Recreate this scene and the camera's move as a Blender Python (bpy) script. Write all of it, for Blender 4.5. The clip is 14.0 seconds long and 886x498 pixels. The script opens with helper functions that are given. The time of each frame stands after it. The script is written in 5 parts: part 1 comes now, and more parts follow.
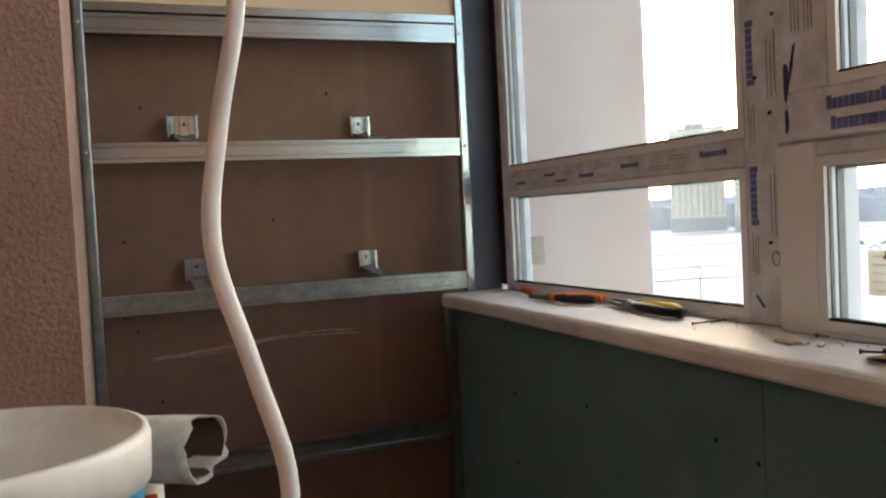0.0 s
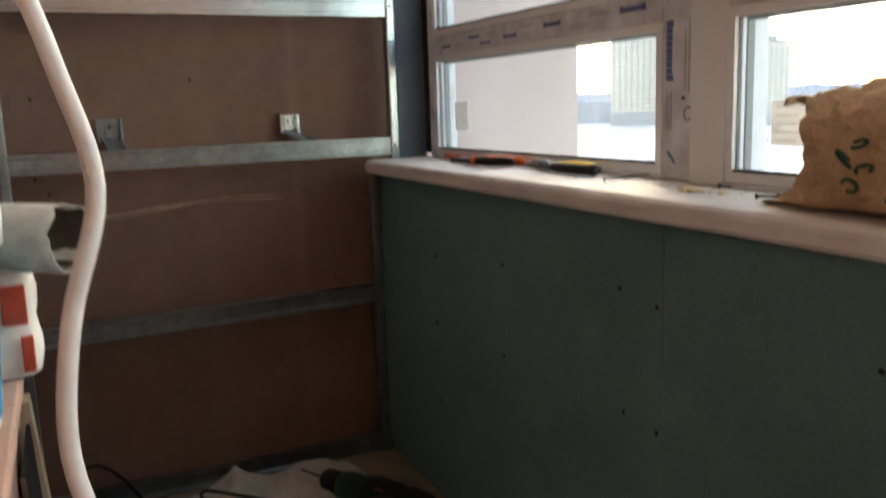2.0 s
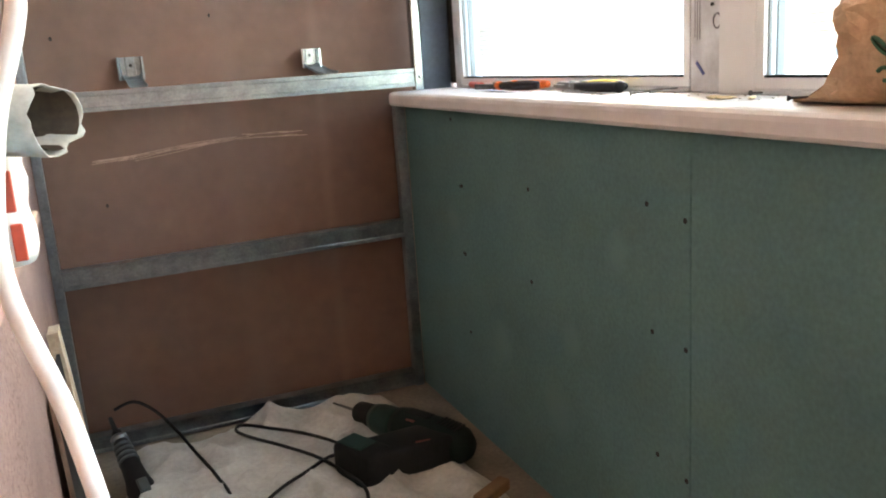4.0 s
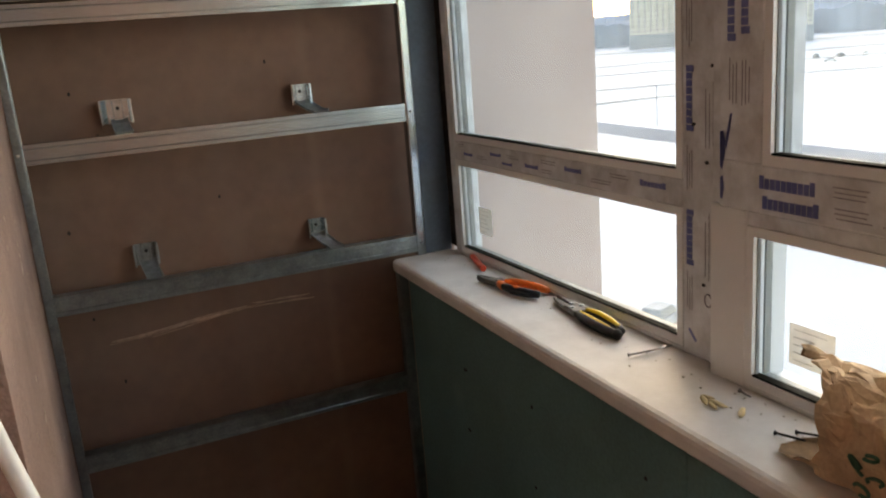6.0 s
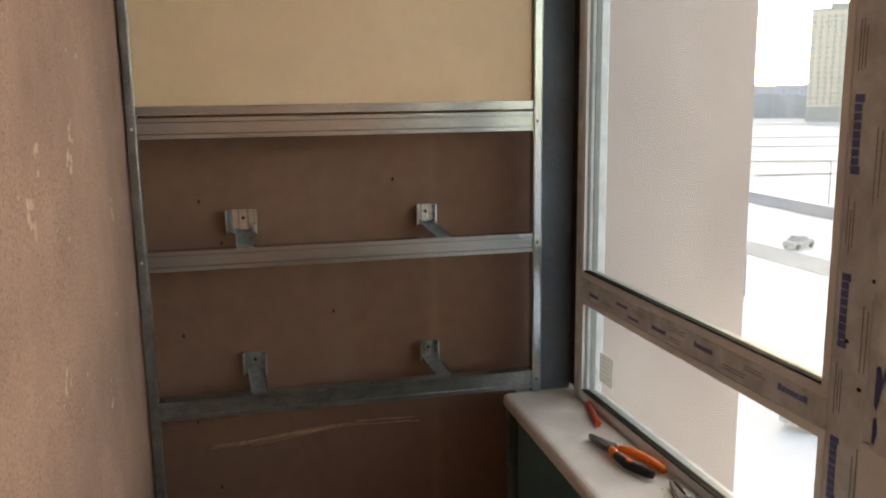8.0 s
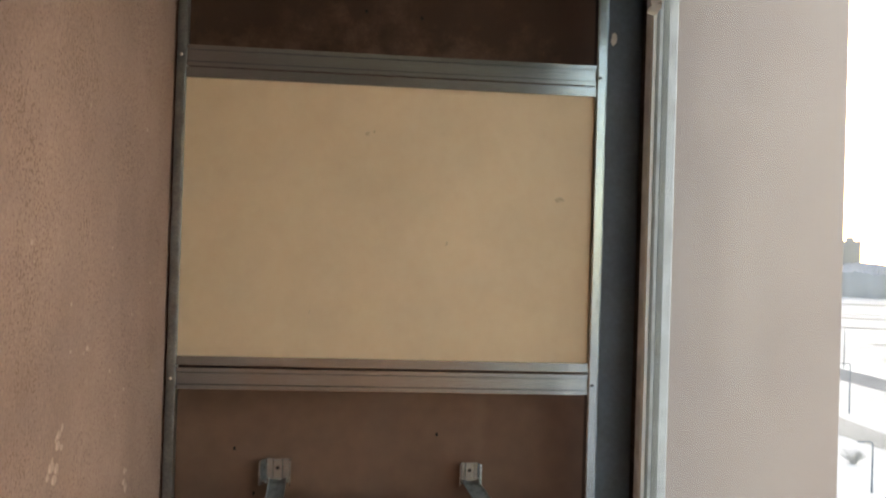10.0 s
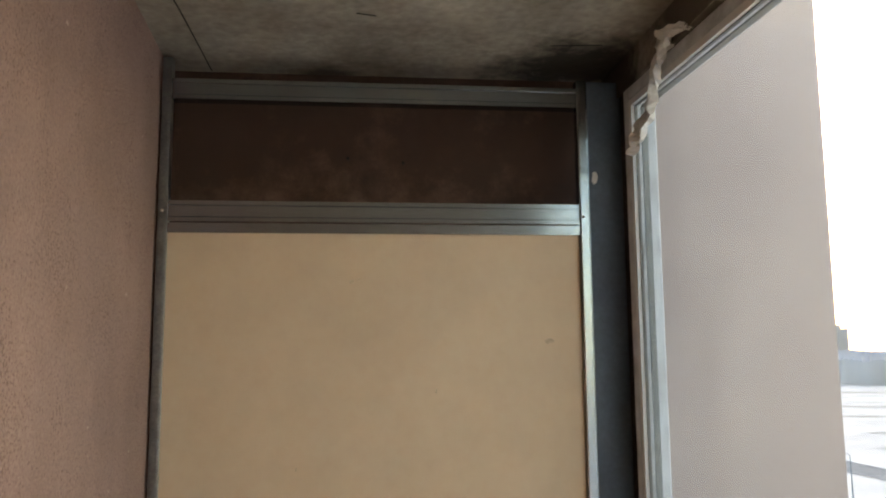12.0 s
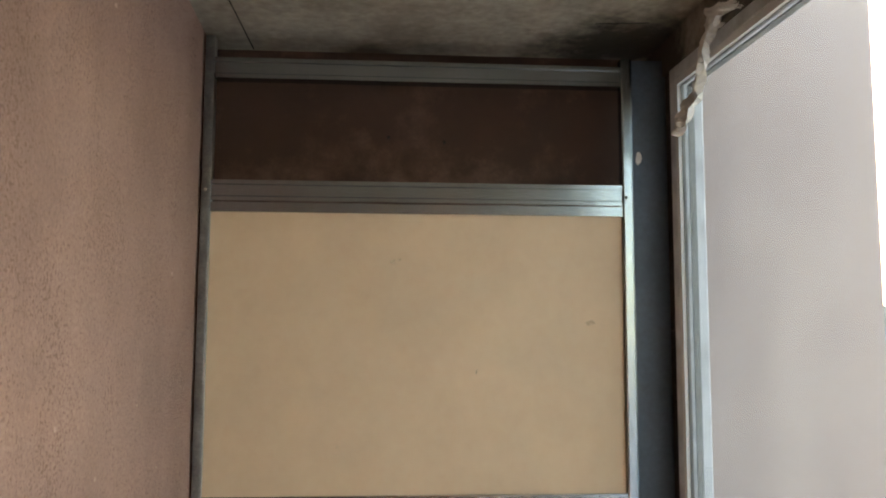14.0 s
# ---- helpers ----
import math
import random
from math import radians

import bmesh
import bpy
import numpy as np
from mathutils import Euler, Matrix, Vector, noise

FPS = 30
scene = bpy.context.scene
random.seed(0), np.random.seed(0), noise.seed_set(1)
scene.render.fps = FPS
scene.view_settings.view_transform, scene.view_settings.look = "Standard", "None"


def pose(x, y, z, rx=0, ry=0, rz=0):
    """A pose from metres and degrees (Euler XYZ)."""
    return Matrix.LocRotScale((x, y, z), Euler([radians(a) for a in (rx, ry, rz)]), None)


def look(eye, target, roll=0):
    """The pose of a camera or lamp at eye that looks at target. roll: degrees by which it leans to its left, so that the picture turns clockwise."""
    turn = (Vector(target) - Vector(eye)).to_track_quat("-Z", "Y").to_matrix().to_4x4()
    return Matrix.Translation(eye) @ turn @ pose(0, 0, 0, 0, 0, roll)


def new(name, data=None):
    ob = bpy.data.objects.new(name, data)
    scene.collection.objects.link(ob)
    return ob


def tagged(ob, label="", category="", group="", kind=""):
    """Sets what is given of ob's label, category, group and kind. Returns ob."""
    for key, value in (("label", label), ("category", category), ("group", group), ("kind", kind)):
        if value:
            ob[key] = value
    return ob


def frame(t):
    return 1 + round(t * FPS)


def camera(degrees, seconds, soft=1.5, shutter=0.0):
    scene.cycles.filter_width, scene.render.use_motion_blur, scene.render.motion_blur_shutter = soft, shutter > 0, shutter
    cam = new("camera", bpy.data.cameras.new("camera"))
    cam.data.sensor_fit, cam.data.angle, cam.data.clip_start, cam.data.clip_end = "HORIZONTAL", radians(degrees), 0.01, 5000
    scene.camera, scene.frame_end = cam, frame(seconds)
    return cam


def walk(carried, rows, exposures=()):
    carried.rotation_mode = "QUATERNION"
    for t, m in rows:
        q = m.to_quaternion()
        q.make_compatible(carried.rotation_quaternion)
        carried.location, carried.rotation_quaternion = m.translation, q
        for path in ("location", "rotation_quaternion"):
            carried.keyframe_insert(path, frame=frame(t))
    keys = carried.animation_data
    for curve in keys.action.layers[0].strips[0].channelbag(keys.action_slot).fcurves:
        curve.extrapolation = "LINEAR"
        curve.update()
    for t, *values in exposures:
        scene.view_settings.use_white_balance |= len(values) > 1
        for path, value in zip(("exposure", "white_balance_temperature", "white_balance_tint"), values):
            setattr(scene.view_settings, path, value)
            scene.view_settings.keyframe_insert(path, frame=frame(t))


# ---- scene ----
cam = camera(56.1, 14.0, 2.0, 0.3)
PATH = [
    (0, (0.074, -2.2, 1.086), (0.777, -0.329, 1.008), -2.9),
    (0.5, (0.082, -2.197, 1.113), (0.787, -0.325, 1.1), -2.3),
    (1, (0.085, -2.21, 1.112), (0.823, -0.351, 1.087), -2.8),
    (1.5, (0.094, -2.214, 1.097), (0.88, -0.376, 1.027), -3.3),
    (2, (0.112, -2.217, 1.015), (0.928, -0.423, 0.672), -1.9),
    (2.2, (0.117, -2.219, 0.993), (0.917, -0.433, 0.581), -2.5),
    (4.3, (0.146, -2.205, 0.959), (0.865, -0.394, 0.505), -3.8),
    (4.5, (0.149, -2.196, 0.985), (0.885, -0.389, 0.549), -4.0),
    (5, (0.147, -2.174, 1.147), (0.923, -0.379, 0.726), -5.1),
    (5.5, (0.131, -2.17, 1.356), (0.9, -0.374, 0.933), -3.7),
    (6, (0.133, -2.192, 1.483), (0.88, -0.404, 0.986), -4.5),
    (6.5, (0.125, -2.193, 1.57), (0.801, -0.374, 1.087), -4.5),
    (7, (0.142, -2.157, 1.614), (0.773, -0.312, 1.172), -3.6),
    (7.5, (0.19, -2.104, 1.645), (0.683, -0.202, 1.272), -2.6),
    (8, (0.266, -2.06, 1.667), (0.695, -0.141, 1.305), -0.8),
    (8.5, (0.327, -2.005, 1.714), (0.654, -0.043, 1.507), 0.7),
    (9, (0.389, -1.983, 1.777), (0.596, 0.003, 1.659), 2.3),
    (9.2, (0.401, -1.973, 1.799), (0.6, 0.016, 1.713), 2.3),
    (11.3, (0.437, -1.958, 1.998), (0.607, 0.023, 2.219), 0.9),
    (11.5, (0.433, -1.948, 1.992), (0.614, 0.027, 2.249), 0.6),
    (12, (0.428, -1.937, 2.0), (0.64, 0.034, 2.267), -0.5),
    (12.5, (0.434, -1.933, 2.002), (0.652, 0.039, 2.253), -0.5),
    (13, (0.426, -1.929, 2.004), (0.607, 0.047, 2.256), -0.3),
    (13.5, (0.423, -1.923, 2.006), (0.581, 0.058, 2.235), -0.2),
    (14, (0.407, -1.931, 2.018), (0.543, 0.054, 2.221), 0.2),
]
walk(cam, [(t, look(eye, target, roll)) for t, eye, target, roll in PATH],
     exposures=[(0, 2.7, 8750, 12), (0.5, 2.35, 8750, 12), (1.0, 2.55, 8750, 12), (1.5, 2.5, 8650, 12), (2.2, 3.25, 8500, 11), (4.3, 4.45, 7700, 7), (4.7, 4.35, 7700, 7), (5.0, 3.83, 8000, 9), (5.5, 2.73, 8850, 12), (6.5, 2.57, 9100, 12), (7.5, 2.54, 9850, 14), (9.2, 2.44, 10350, 15), (11.3, 2.36, 9100, 13), (12.5, 2.31, 9350, 13), (13.5, 2.38, 8900, 13), (14, 2.56, 8900, 12)])

# ---------------------------------------------------------------- world and light
world = bpy.data.worlds.new("winter_sky")
scene.world = world
world.use_nodes = True
wn = world.node_tree.nodes
sky = wn.new("ShaderNodeTexSky")
sky.sky_type = "NISHITA"
sky.sun_disc = False
sky.sun_elevation = radians(24)
sky.sun_rotation = radians(33)
sky.air_density, sky.dust_density, sky.ozone_density = 1.0, 0.7, 1.0
wn["Background"].inputs["Strength"].default_value = 0.15
world.node_tree.links.new(sky.outputs["Color"], wn["Background"].inputs["Color"])

sun_data = bpy.data.lights.new("sun", "SUN")
sun_data.energy, sun_data.angle, sun_data.color = 0.3, radians(110), (1.0, 0.95, 0.89)
sun = new("sun", sun_data)
sun.matrix_world = look((31, 48, 25.4), (0, 0, 0))


# ---------------------------------------------------------------- materials
def mat(name, color, rough=0.6, metal=0.0, vary=0.12, scale=6.0, fine=90.0, bump=0.0, bump_scale=120.0, tint=None, spec=0.5, piece=0.0):
    """A surface with broad stains, fine grain and relief; tint is the colour of the stains."""
    m = bpy.data.materials.new(name)
    m.use_nodes = True
    t = m.node_tree
    n, l = t.nodes, t.links
    b = n["Principled BSDF"]
    b.inputs["Metallic"].default_value = metal
    b.inputs["Specular IOR Level"].default_value = spec
    co = n.new("ShaderNodeTexCoord")
    big = n.new("ShaderNodeTexNoise")
    big.inputs["Scale"].default_value, big.inputs["Detail"].default_value, big.inputs["Roughness"].default_value = scale, 5, 0.6
    small = n.new("ShaderNodeTexNoise")
    small.inputs["Scale"].default_value, small.inputs["Detail"].default_value = fine, 3
    for q in (big, small):
        l.new(co.outputs["Object"], q.inputs["Vector"])
    ramp = n.new("ShaderNodeValToRGB")
    dark = tint or tuple(c * (1 - 2 * vary) for c in color)
    lite = tuple(min(1, c * (1 + vary)) for c in color)
    ramp.color_ramp.elements[0].position, ramp.color_ramp.elements[1].position = 0.32, 0.68
    ramp.color_ramp.elements[0].color, ramp.color_ramp.elements[1].color = (*dark, 1), (*lite, 1)
    l.new(big.outputs["Fac"], ramp.inputs["Fac"])
    mix = n.new("ShaderNodeMix")
    mix.data_type, mix.blend_type = "RGBA", "OVERLAY"
    mix.inputs["Factor"].default_value = min(0.6, vary * 2.2)
    l.new(ramp.outputs["Color"], mix.inputs["A"])
    l.new(small.outputs["Fac"], mix.inputs["B"])
    l.new(mix.outputs["Result"], b.inputs["Base Color"])
    spread = 0.02 if metal > 0.5 else 0.1
    rr = n.new("ShaderNodeMapRange")
    rr.inputs["To Min"].default_value, rr.inputs["To Max"].default_value = max(0.03, rough - spread), min(1, rough + spread)
    l.new(big.outputs["Fac"], rr.inputs["Value"])
    l.new(rr.outputs["Result"], b.inputs["Roughness"])
    if bump:
        bn = n.new("ShaderNodeTexNoise")
        bn.inputs["Scale"].default_value, bn.inputs["Detail"].default_value = bump_scale, 6
        l.new(co.outputs["Object"], bn.inputs["Vector"])
        bp = n.new("ShaderNodeBump")
        bp.inputs["Strength"].default_value, bp.inputs["Distance"].default_value = 1.0, bump
        l.new(bn.outputs["Fac"], bp.inputs["Height"])
        l.new(bp.outputs["Normal"], b.inputs["Normal"])
    return m


def glass_mat(name, dust):
    """Clear glass with a thin uneven film of dust."""
    m = bpy.data.materials.new(name)
    m.use_nodes = True
    n, l = m.node_tree.nodes, m.node_tree.links
    b = n["Principled BSDF"]
    b.inputs["Base Color"].default_value = (0.85, 0.87, 0.875, 1)
    b.inputs["Transmission Weight"].default_value, b.inputs["Roughness"].default_value, b.inputs["IOR"].default_value = 1.0, 0.0, 1.05
    co = n.new("ShaderNodeTexCoord")
    tex = n.new("ShaderNodeTexNoise")
    tex.inputs["Scale"].default_value, tex.inputs["Detail"].default_value = 3.5, 6
    l.new(co.outputs["Object"], tex.inputs["Vector"])
    rng = n.new("ShaderNodeMapRange")
    rng.inputs["From Min"].default_value, rng.inputs["From Max"].default_value = 0.3, 0.75
    rng.inputs["To Min"].default_value, rng.inputs["To Max"].default_value = dust * 0.5, dust * 1.5
    l.new(tex.outputs["Fac"], rng.inputs["Value"])
    tr = n.new("ShaderNodeBsdfTranslucent")
    tr.inputs["Color"].default_value = (0.85, 0.83, 0.80, 1)
    mix = n.new("ShaderNodeMixShader")
    l.new(rng.outputs["Result"], mix.inputs["Fac"])
    l.new(b.outputs["BSDF"], mix.inputs[1])
    l.new(tr.outputs["BSDF"], mix.inputs[2])
    l.new(mix.outputs["Shader"], n["Material Output"].inputs["Surface"])
    return m


def paper_mat(name, color):
    """Thin paper that lets some light through."""
    m = bpy.data.materials.new(name)
    m.use_nodes = True
    n, l = m.node_tree.nodes, m.node_tree.links
    co = n.new("ShaderNodeTexCoord")
    tex = n.new("ShaderNodeTexNoise")
    tex.inputs["Scale"].default_value, tex.inputs["Detail"].default_value = 60, 4
    l.new(co.outputs["Object"], tex.inputs["Vector"])
    ramp = n.new("ShaderNodeValToRGB")
    ramp.color_ramp.elements[0].color = (*(c * 0.8 for c in color), 1)
    ramp.color_ramp.elements[1].color = (*color, 1)
    l.new(tex.outputs["Fac"], ramp.inputs["Fac"])
    tr = n.new("ShaderNodeBsdfTranslucent")
    mix = n.new("ShaderNodeMixShader")
    mix.inputs["Fac"].default_value = 0.5
    for b in (tr.inputs["Color"], n["Principled BSDF"].inputs["Base Color"]):
        l.new(ramp.outputs["Color"], b)
    n["Principled BSDF"].inputs["Roughness"].default_value = 0.7
    l.new(n["Principled BSDF"].outputs["BSDF"], mix.inputs[1])
    l.new(tr.outputs["BSDF"], mix.inputs[2])
    l.new(mix.outputs["Shader"], n["Material Output"].inputs["Surface"])
    return m


def add_stain_or_shade(m, centre, reach, dark):
    """A blotchy stain or painted shade of its own ragged shape in a material."""
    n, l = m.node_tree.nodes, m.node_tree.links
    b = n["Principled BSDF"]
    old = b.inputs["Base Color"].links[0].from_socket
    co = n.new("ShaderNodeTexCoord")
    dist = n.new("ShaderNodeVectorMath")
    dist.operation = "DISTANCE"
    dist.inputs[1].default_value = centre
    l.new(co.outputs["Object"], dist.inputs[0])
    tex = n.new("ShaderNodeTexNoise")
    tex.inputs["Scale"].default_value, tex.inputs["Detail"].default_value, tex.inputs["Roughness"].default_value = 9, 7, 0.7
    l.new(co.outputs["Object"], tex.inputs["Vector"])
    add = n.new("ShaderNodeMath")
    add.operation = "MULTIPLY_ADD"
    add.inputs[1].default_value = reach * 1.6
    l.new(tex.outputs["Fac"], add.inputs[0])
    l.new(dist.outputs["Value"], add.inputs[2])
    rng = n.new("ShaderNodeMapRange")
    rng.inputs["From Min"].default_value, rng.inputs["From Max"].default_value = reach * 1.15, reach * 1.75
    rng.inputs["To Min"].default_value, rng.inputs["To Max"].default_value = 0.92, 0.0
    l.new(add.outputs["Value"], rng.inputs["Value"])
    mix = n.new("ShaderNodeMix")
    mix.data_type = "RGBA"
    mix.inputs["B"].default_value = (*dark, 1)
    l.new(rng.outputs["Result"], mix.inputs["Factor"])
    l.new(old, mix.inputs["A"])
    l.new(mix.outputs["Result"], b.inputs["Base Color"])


M_ROUGH = mat("rough_brown_plaster", (0.36, 0.230, 0.188), 0.92, 0, 0.13, 2.2, 160, 0.0028, 190, spec=0.2)
M_BACK = mat("smooth_brown_plaster", (0.242, 0.149, 0.114), 0.85, 0, 0.07, 1.6, 22, 0.0005, 30, spec=0.2)
M_SMOOTH = mat("pink_plaster", (0.50, 0.315, 0.25), 0.88, 0, 0.08, 3, 90, 0.0015, 170, spec=0.2)
def add_pits(m, scale, dark):
    """Small dark pits between the grains of roughcast."""
    n, l = m.node_tree.nodes, m.node_tree.links
    b = n["Principled BSDF"]
    old = b.inputs["Base Color"].links[0].from_socket
    co = n.new("ShaderNodeTexCoord")
    tex = n.new("ShaderNodeTexNoise")
    tex.inputs["Scale"].default_value, tex.inputs["Detail"].default_value = scale, 4
    patch = n.new("ShaderNodeTexNoise")
    patch.inputs["Scale"].default_value, patch.inputs["Detail"].default_value = 5, 3
    for q in (tex, patch):
        l.new(co.outputs["Object"], q.inputs["Vector"])
    add = n.new("ShaderNodeMath")
    add.operation = "MULTIPLY_ADD"
    add.inputs[1].default_value = 0.35
    l.new(patch.outputs["Fac"], add.inputs[0])
    l.new(tex.outputs["Fac"], add.inputs[2])
    rng = n.new("ShaderNodeMapRange")
    rng.inputs["From Min"].default_value, rng.inputs["From Max"].default_value = 0.52, 0.60
    rng.inputs["To Min"].default_value, rng.inputs["To Max"].default_value = 0.6, 0.0
    l.new(add.outputs["Value"], rng.inputs["Value"])
    mix = n.new("ShaderNodeMix")
    mix.data_type = "RGBA"
    mix.inputs["B"].default_value = (*dark, 1)
    l.new(rng.outputs["Result"], mix.inputs["Factor"])
    l.new(old, mix.inputs["A"])
    l.new(mix.outputs["Result"], b.inputs["Base Color"])


add_pits(M_ROUGH, 200, (0.17, 0.095, 0.07))
def add_streak(m, x0, half, light):
    """A soft upright trowel streak, broken up along its length."""
    n, l = m.node_tree.nodes, m.node_tree.links
    b = n["Principled BSDF"]
    old = b.inputs["Base Color"].links[0].from_socket
    co = n.new("ShaderNodeTexCoord")
    sep = n.new("ShaderNodeSeparateXYZ")
    l.new(co.outputs["Object"], sep.inputs["Vector"])
    tex = n.new("ShaderNodeTexNoise")
    tex.inputs["Scale"].default_value, tex.inputs["Detail"].default_value = 7, 5
    l.new(co.outputs["Object"], tex.inputs["Vector"])
    sub = n.new("ShaderNodeMath")
    sub.operation, sub.inputs[1].default_value = "SUBTRACT", x0
    l.new(sep.outputs["X"], sub.inputs[0])
    ab = n.new("ShaderNodeMath")
    ab.operation = "ABSOLUTE"
    l.new(sub.outputs["Value"], ab.inputs[0])
    rng = n.new("ShaderNodeMapRange")
    rng.interpolation_type = "SMOOTHSTEP"
    rng.inputs["From Min"].default_value, rng.inputs["From Max"].default_value = 0.0, half
    rng.inputs["To Min"].default_value, rng.inputs["To Max"].default_value = 0.9, 0.0
    l.new(ab.outputs["Value"], rng.inputs["Value"])
    mul = n.new("ShaderNodeMath")
    mul.operation = "MULTIPLY"
    l.new(rng.outputs["Result"], mul.inputs[0])
    l.new(tex.outputs["Fac"], mul.inputs[1])
    mix = n.new("ShaderNodeMix")
    mix.data_type = "RGBA"
    mix.inputs["B"].default_value = (*light, 1)
    l.new(mul.outputs["Value"], mix.inputs["Factor"])
    l.new(old, mix.inputs["A"])
    l.new(mix.outputs["Result"], b.inputs["Base Color"])


add_streak(M_BACK, 0.727, 0.026, (0.275, 0.18, 0.142))
add_streak(M_BACK, 0.47, 0.06, (0.245, 0.16, 0.126))
# dark patches that paint the shade on the wall under the ceiling
for shade_spot in ((0.08, 0.13, 2.60), (0.36, 0.13, 2.64), (0.66, 0.13, 2.60), (0.95, 0.13, 2.55)):
    add_stain_or_shade(M_BACK, shade_spot, 0.38, (0.085, 0.052, 0.041))
M_CONC = mat("stained_concrete", (0.40, 0.37, 0.32), 0.9, 0, 0.18, 2.4, 40, 0.002, 45, tint=(0.24, 0.21, 0.18), spec=0.2)
M_CEIL = mat("stained_ceiling_concrete", (0.40, 0.37, 0.31), 0.9, 0, 0.18, 3.4, 40, 0.003, 40, tint=(0.25, 0.22, 0.18), spec=0.2)
# Corner stain and lintel dirt, spread wider to include the corner's shadow.
add_stain_or_shade(M_CEIL, (1.0, 0.02, 2.727), 0.30, (0.04, 0.035, 0.03))
add_stain_or_shade(M_CONC, (1.1, 0.05, 2.70), 0.36, (0.06, 0.05, 0.042))
add_stain_or_shade(M_CONC, (1.1, -0.45, 2.70), 0.25, (0.12, 0.10, 0.08))
add_stain_or_shade(M_CEIL, (0.35, 0.14, 2.727), 0.10, (0.10, 0.075, 0.055))
M_STICK = paper_mat("thin_white_paper", (0.84, 0.83, 0.81))
M_CHIP = mat("chipped_plaster", (0.50, 0.34, 0.27), 0.9, 0, 0.1, 40)
M_DARK = mat("dark_damp_stain", (0.05, 0.045, 0.04), 0.95, 0, 0.2, 14, 90, 0.001, 80, spec=0.1)
M_FLOOR = mat("dusty_floor_screed", (0.25, 0.215, 0.175), 0.9, 0, 0.14, 5, 90, 0.0015, 90, spec=0.2)
M_ZINC = mat("galvanised_steel", (0.36, 0.415, 0.455), 0.23, 1.0, 0.015, 7, 160)
M_ZINC_OLD = mat("dull_zinc", (0.32, 0.37, 0.40), 0.31, 1.0, 0.13, 22, 160)
M_ZINC_NEW = mat("bright_zinc", (0.50, 0.57, 0.61), 0.24, 1.0, 0.08, 40, 160)
M_ZINC_DULL = mat("dull_dark_zinc", (0.27, 0.305, 0.32), 0.34, 0.5, 0.14, 60, 160)
M_GREY = mat("grey_primer_steel", (0.10, 0.148, 0.205), 0.5, 0.0, 0.1, 4, 90, 0.0003, 90)
M_PANEL = mat("tan_hardboard", (0.79, 0.60, 0.42), 0.62, 0, 0.035, 3.5, 45, 0.0004, 30, spec=0.3)
M_PANELMARK = mat("faint_panel_stain", (0.66, 0.495, 0.34), 0.65, 0, 0.08, 60, 120, spec=0.3)
M_GREEN = mat("green_plasterboard", (0.124, 0.236, 0.236), 0.8, 0, 0.10, 2.2, 120, 0.00012, 160, spec=0.3)
for scuff, reach in (((0.94, -0.80, 0.22), 0.07), ((0.94, -0.86, 0.40), 0.05), ((0.94, -0.55, 0.30), 0.06), ((0.94, -1.02, 0.60), 0.05), ((0.94, -0.30, 0.55), 0.05)):
    add_stain_or_shade(M_GREEN, scuff, reach, (0.140, 0.252, 0.250))
M_SILL = mat("white_pvc_sill", (0.74, 0.72, 0.71), 0.62, 0, 0.05, 9, 60, 0.0002, 60, tint=(0.64, 0.615, 0.60), spec=0.3)
M_PVC = mat("white_pvc", (0.77, 0.785, 0.79), 0.35, 0, 0.02, 8, 60)
M_FILM = mat("protective_film", (0.72, 0.755, 0.79), 0.42, 0, 0.06, 17, 130, 0.0006, 45, tint=(0.49, 0.50, 0.51))
M_RUBBER = mat("black_rubber", (0.014, 0.014, 0.014), 0.9, 0, 0.1, spec=0.1)
M_GASKET = mat("grey_rubber", (0.24, 0.25, 0.25), 0.6, 0, 0.1)
M_FOAM_GAP = mat("dark_joint_foam", (0.05, 0.04, 0.035), 0.95, 0, 0.25, 30, 90, 0.004, 60)
M_BLUE = mat("blue_print", (0.13, 0.155, 0.40), 0.5, 0, 0.1, 60)
M_INK = mat("grey_print", (0.20, 0.19, 0.22), 0.5, 0, 0.1, 60)
M_GLASS = glass_mat("window_glass", 0.018)
M_FAINT = mat("faint_grey_print", (0.52, 0.51, 0.50), 0.6, 0, 0.06, 60)
M_WHITE = mat("white_paper_label", (0.80, 0.79, 0.77), 0.6, 0, 0.04, 20)
M_FIN = mat("pale_pink_render", (0.485, 0.378, 0.352), 0.9, 0, 0.015, 1.3, 12, 0, 60, spec=0.2)
M_ORANGE = mat("orange_grip", (0.80, 0.17, 0.03), 0.45, 0, 0.06, 60)
M_BLACK = mat("black_grip", (0.02, 0.02, 0.022), 0.62, 0, 0.12, 60, spec=0.25)
M_YELLOW = mat("yellow_grip", (0.78, 0.55, 0.04), 0.42, 0, 0.08, 60)
M_TOOL = mat("tool_steel", (0.17, 0.165, 0.16), 0.4, 0.9, 0.15, 60)
M_DULLRED = mat("dull_red_print", (0.22, 0.045, 0.035), 0.5, 0, 0.1, 60)
M_RED = mat("red_plastic", (0.62, 0.09, 0.05), 0.4, 0, 0.08, 60)
M_KRAFT = mat("brown_kraft_paper", (0.62, 0.435, 0.28), 0.8, 0, 0.14, 12, 140, 0.001, 30, spec=0.2)
M_KRAFT_IN = mat("kraft_paper_inside", (0.25, 0.15, 0.08), 0.85, 0, 0.14, 14, 140, 0.001, 40, spec=0.2)
M_INKGREEN = mat("green_print", (0.05, 0.15, 0.09), 0.6, 0, 0.1, 60)
M_BUCKET = mat("white_bucket_plastic", (0.82, 0.815, 0.79), 0.4, 0, 0.06, 20, 80, tint=(0.72, 0.71, 0.68))
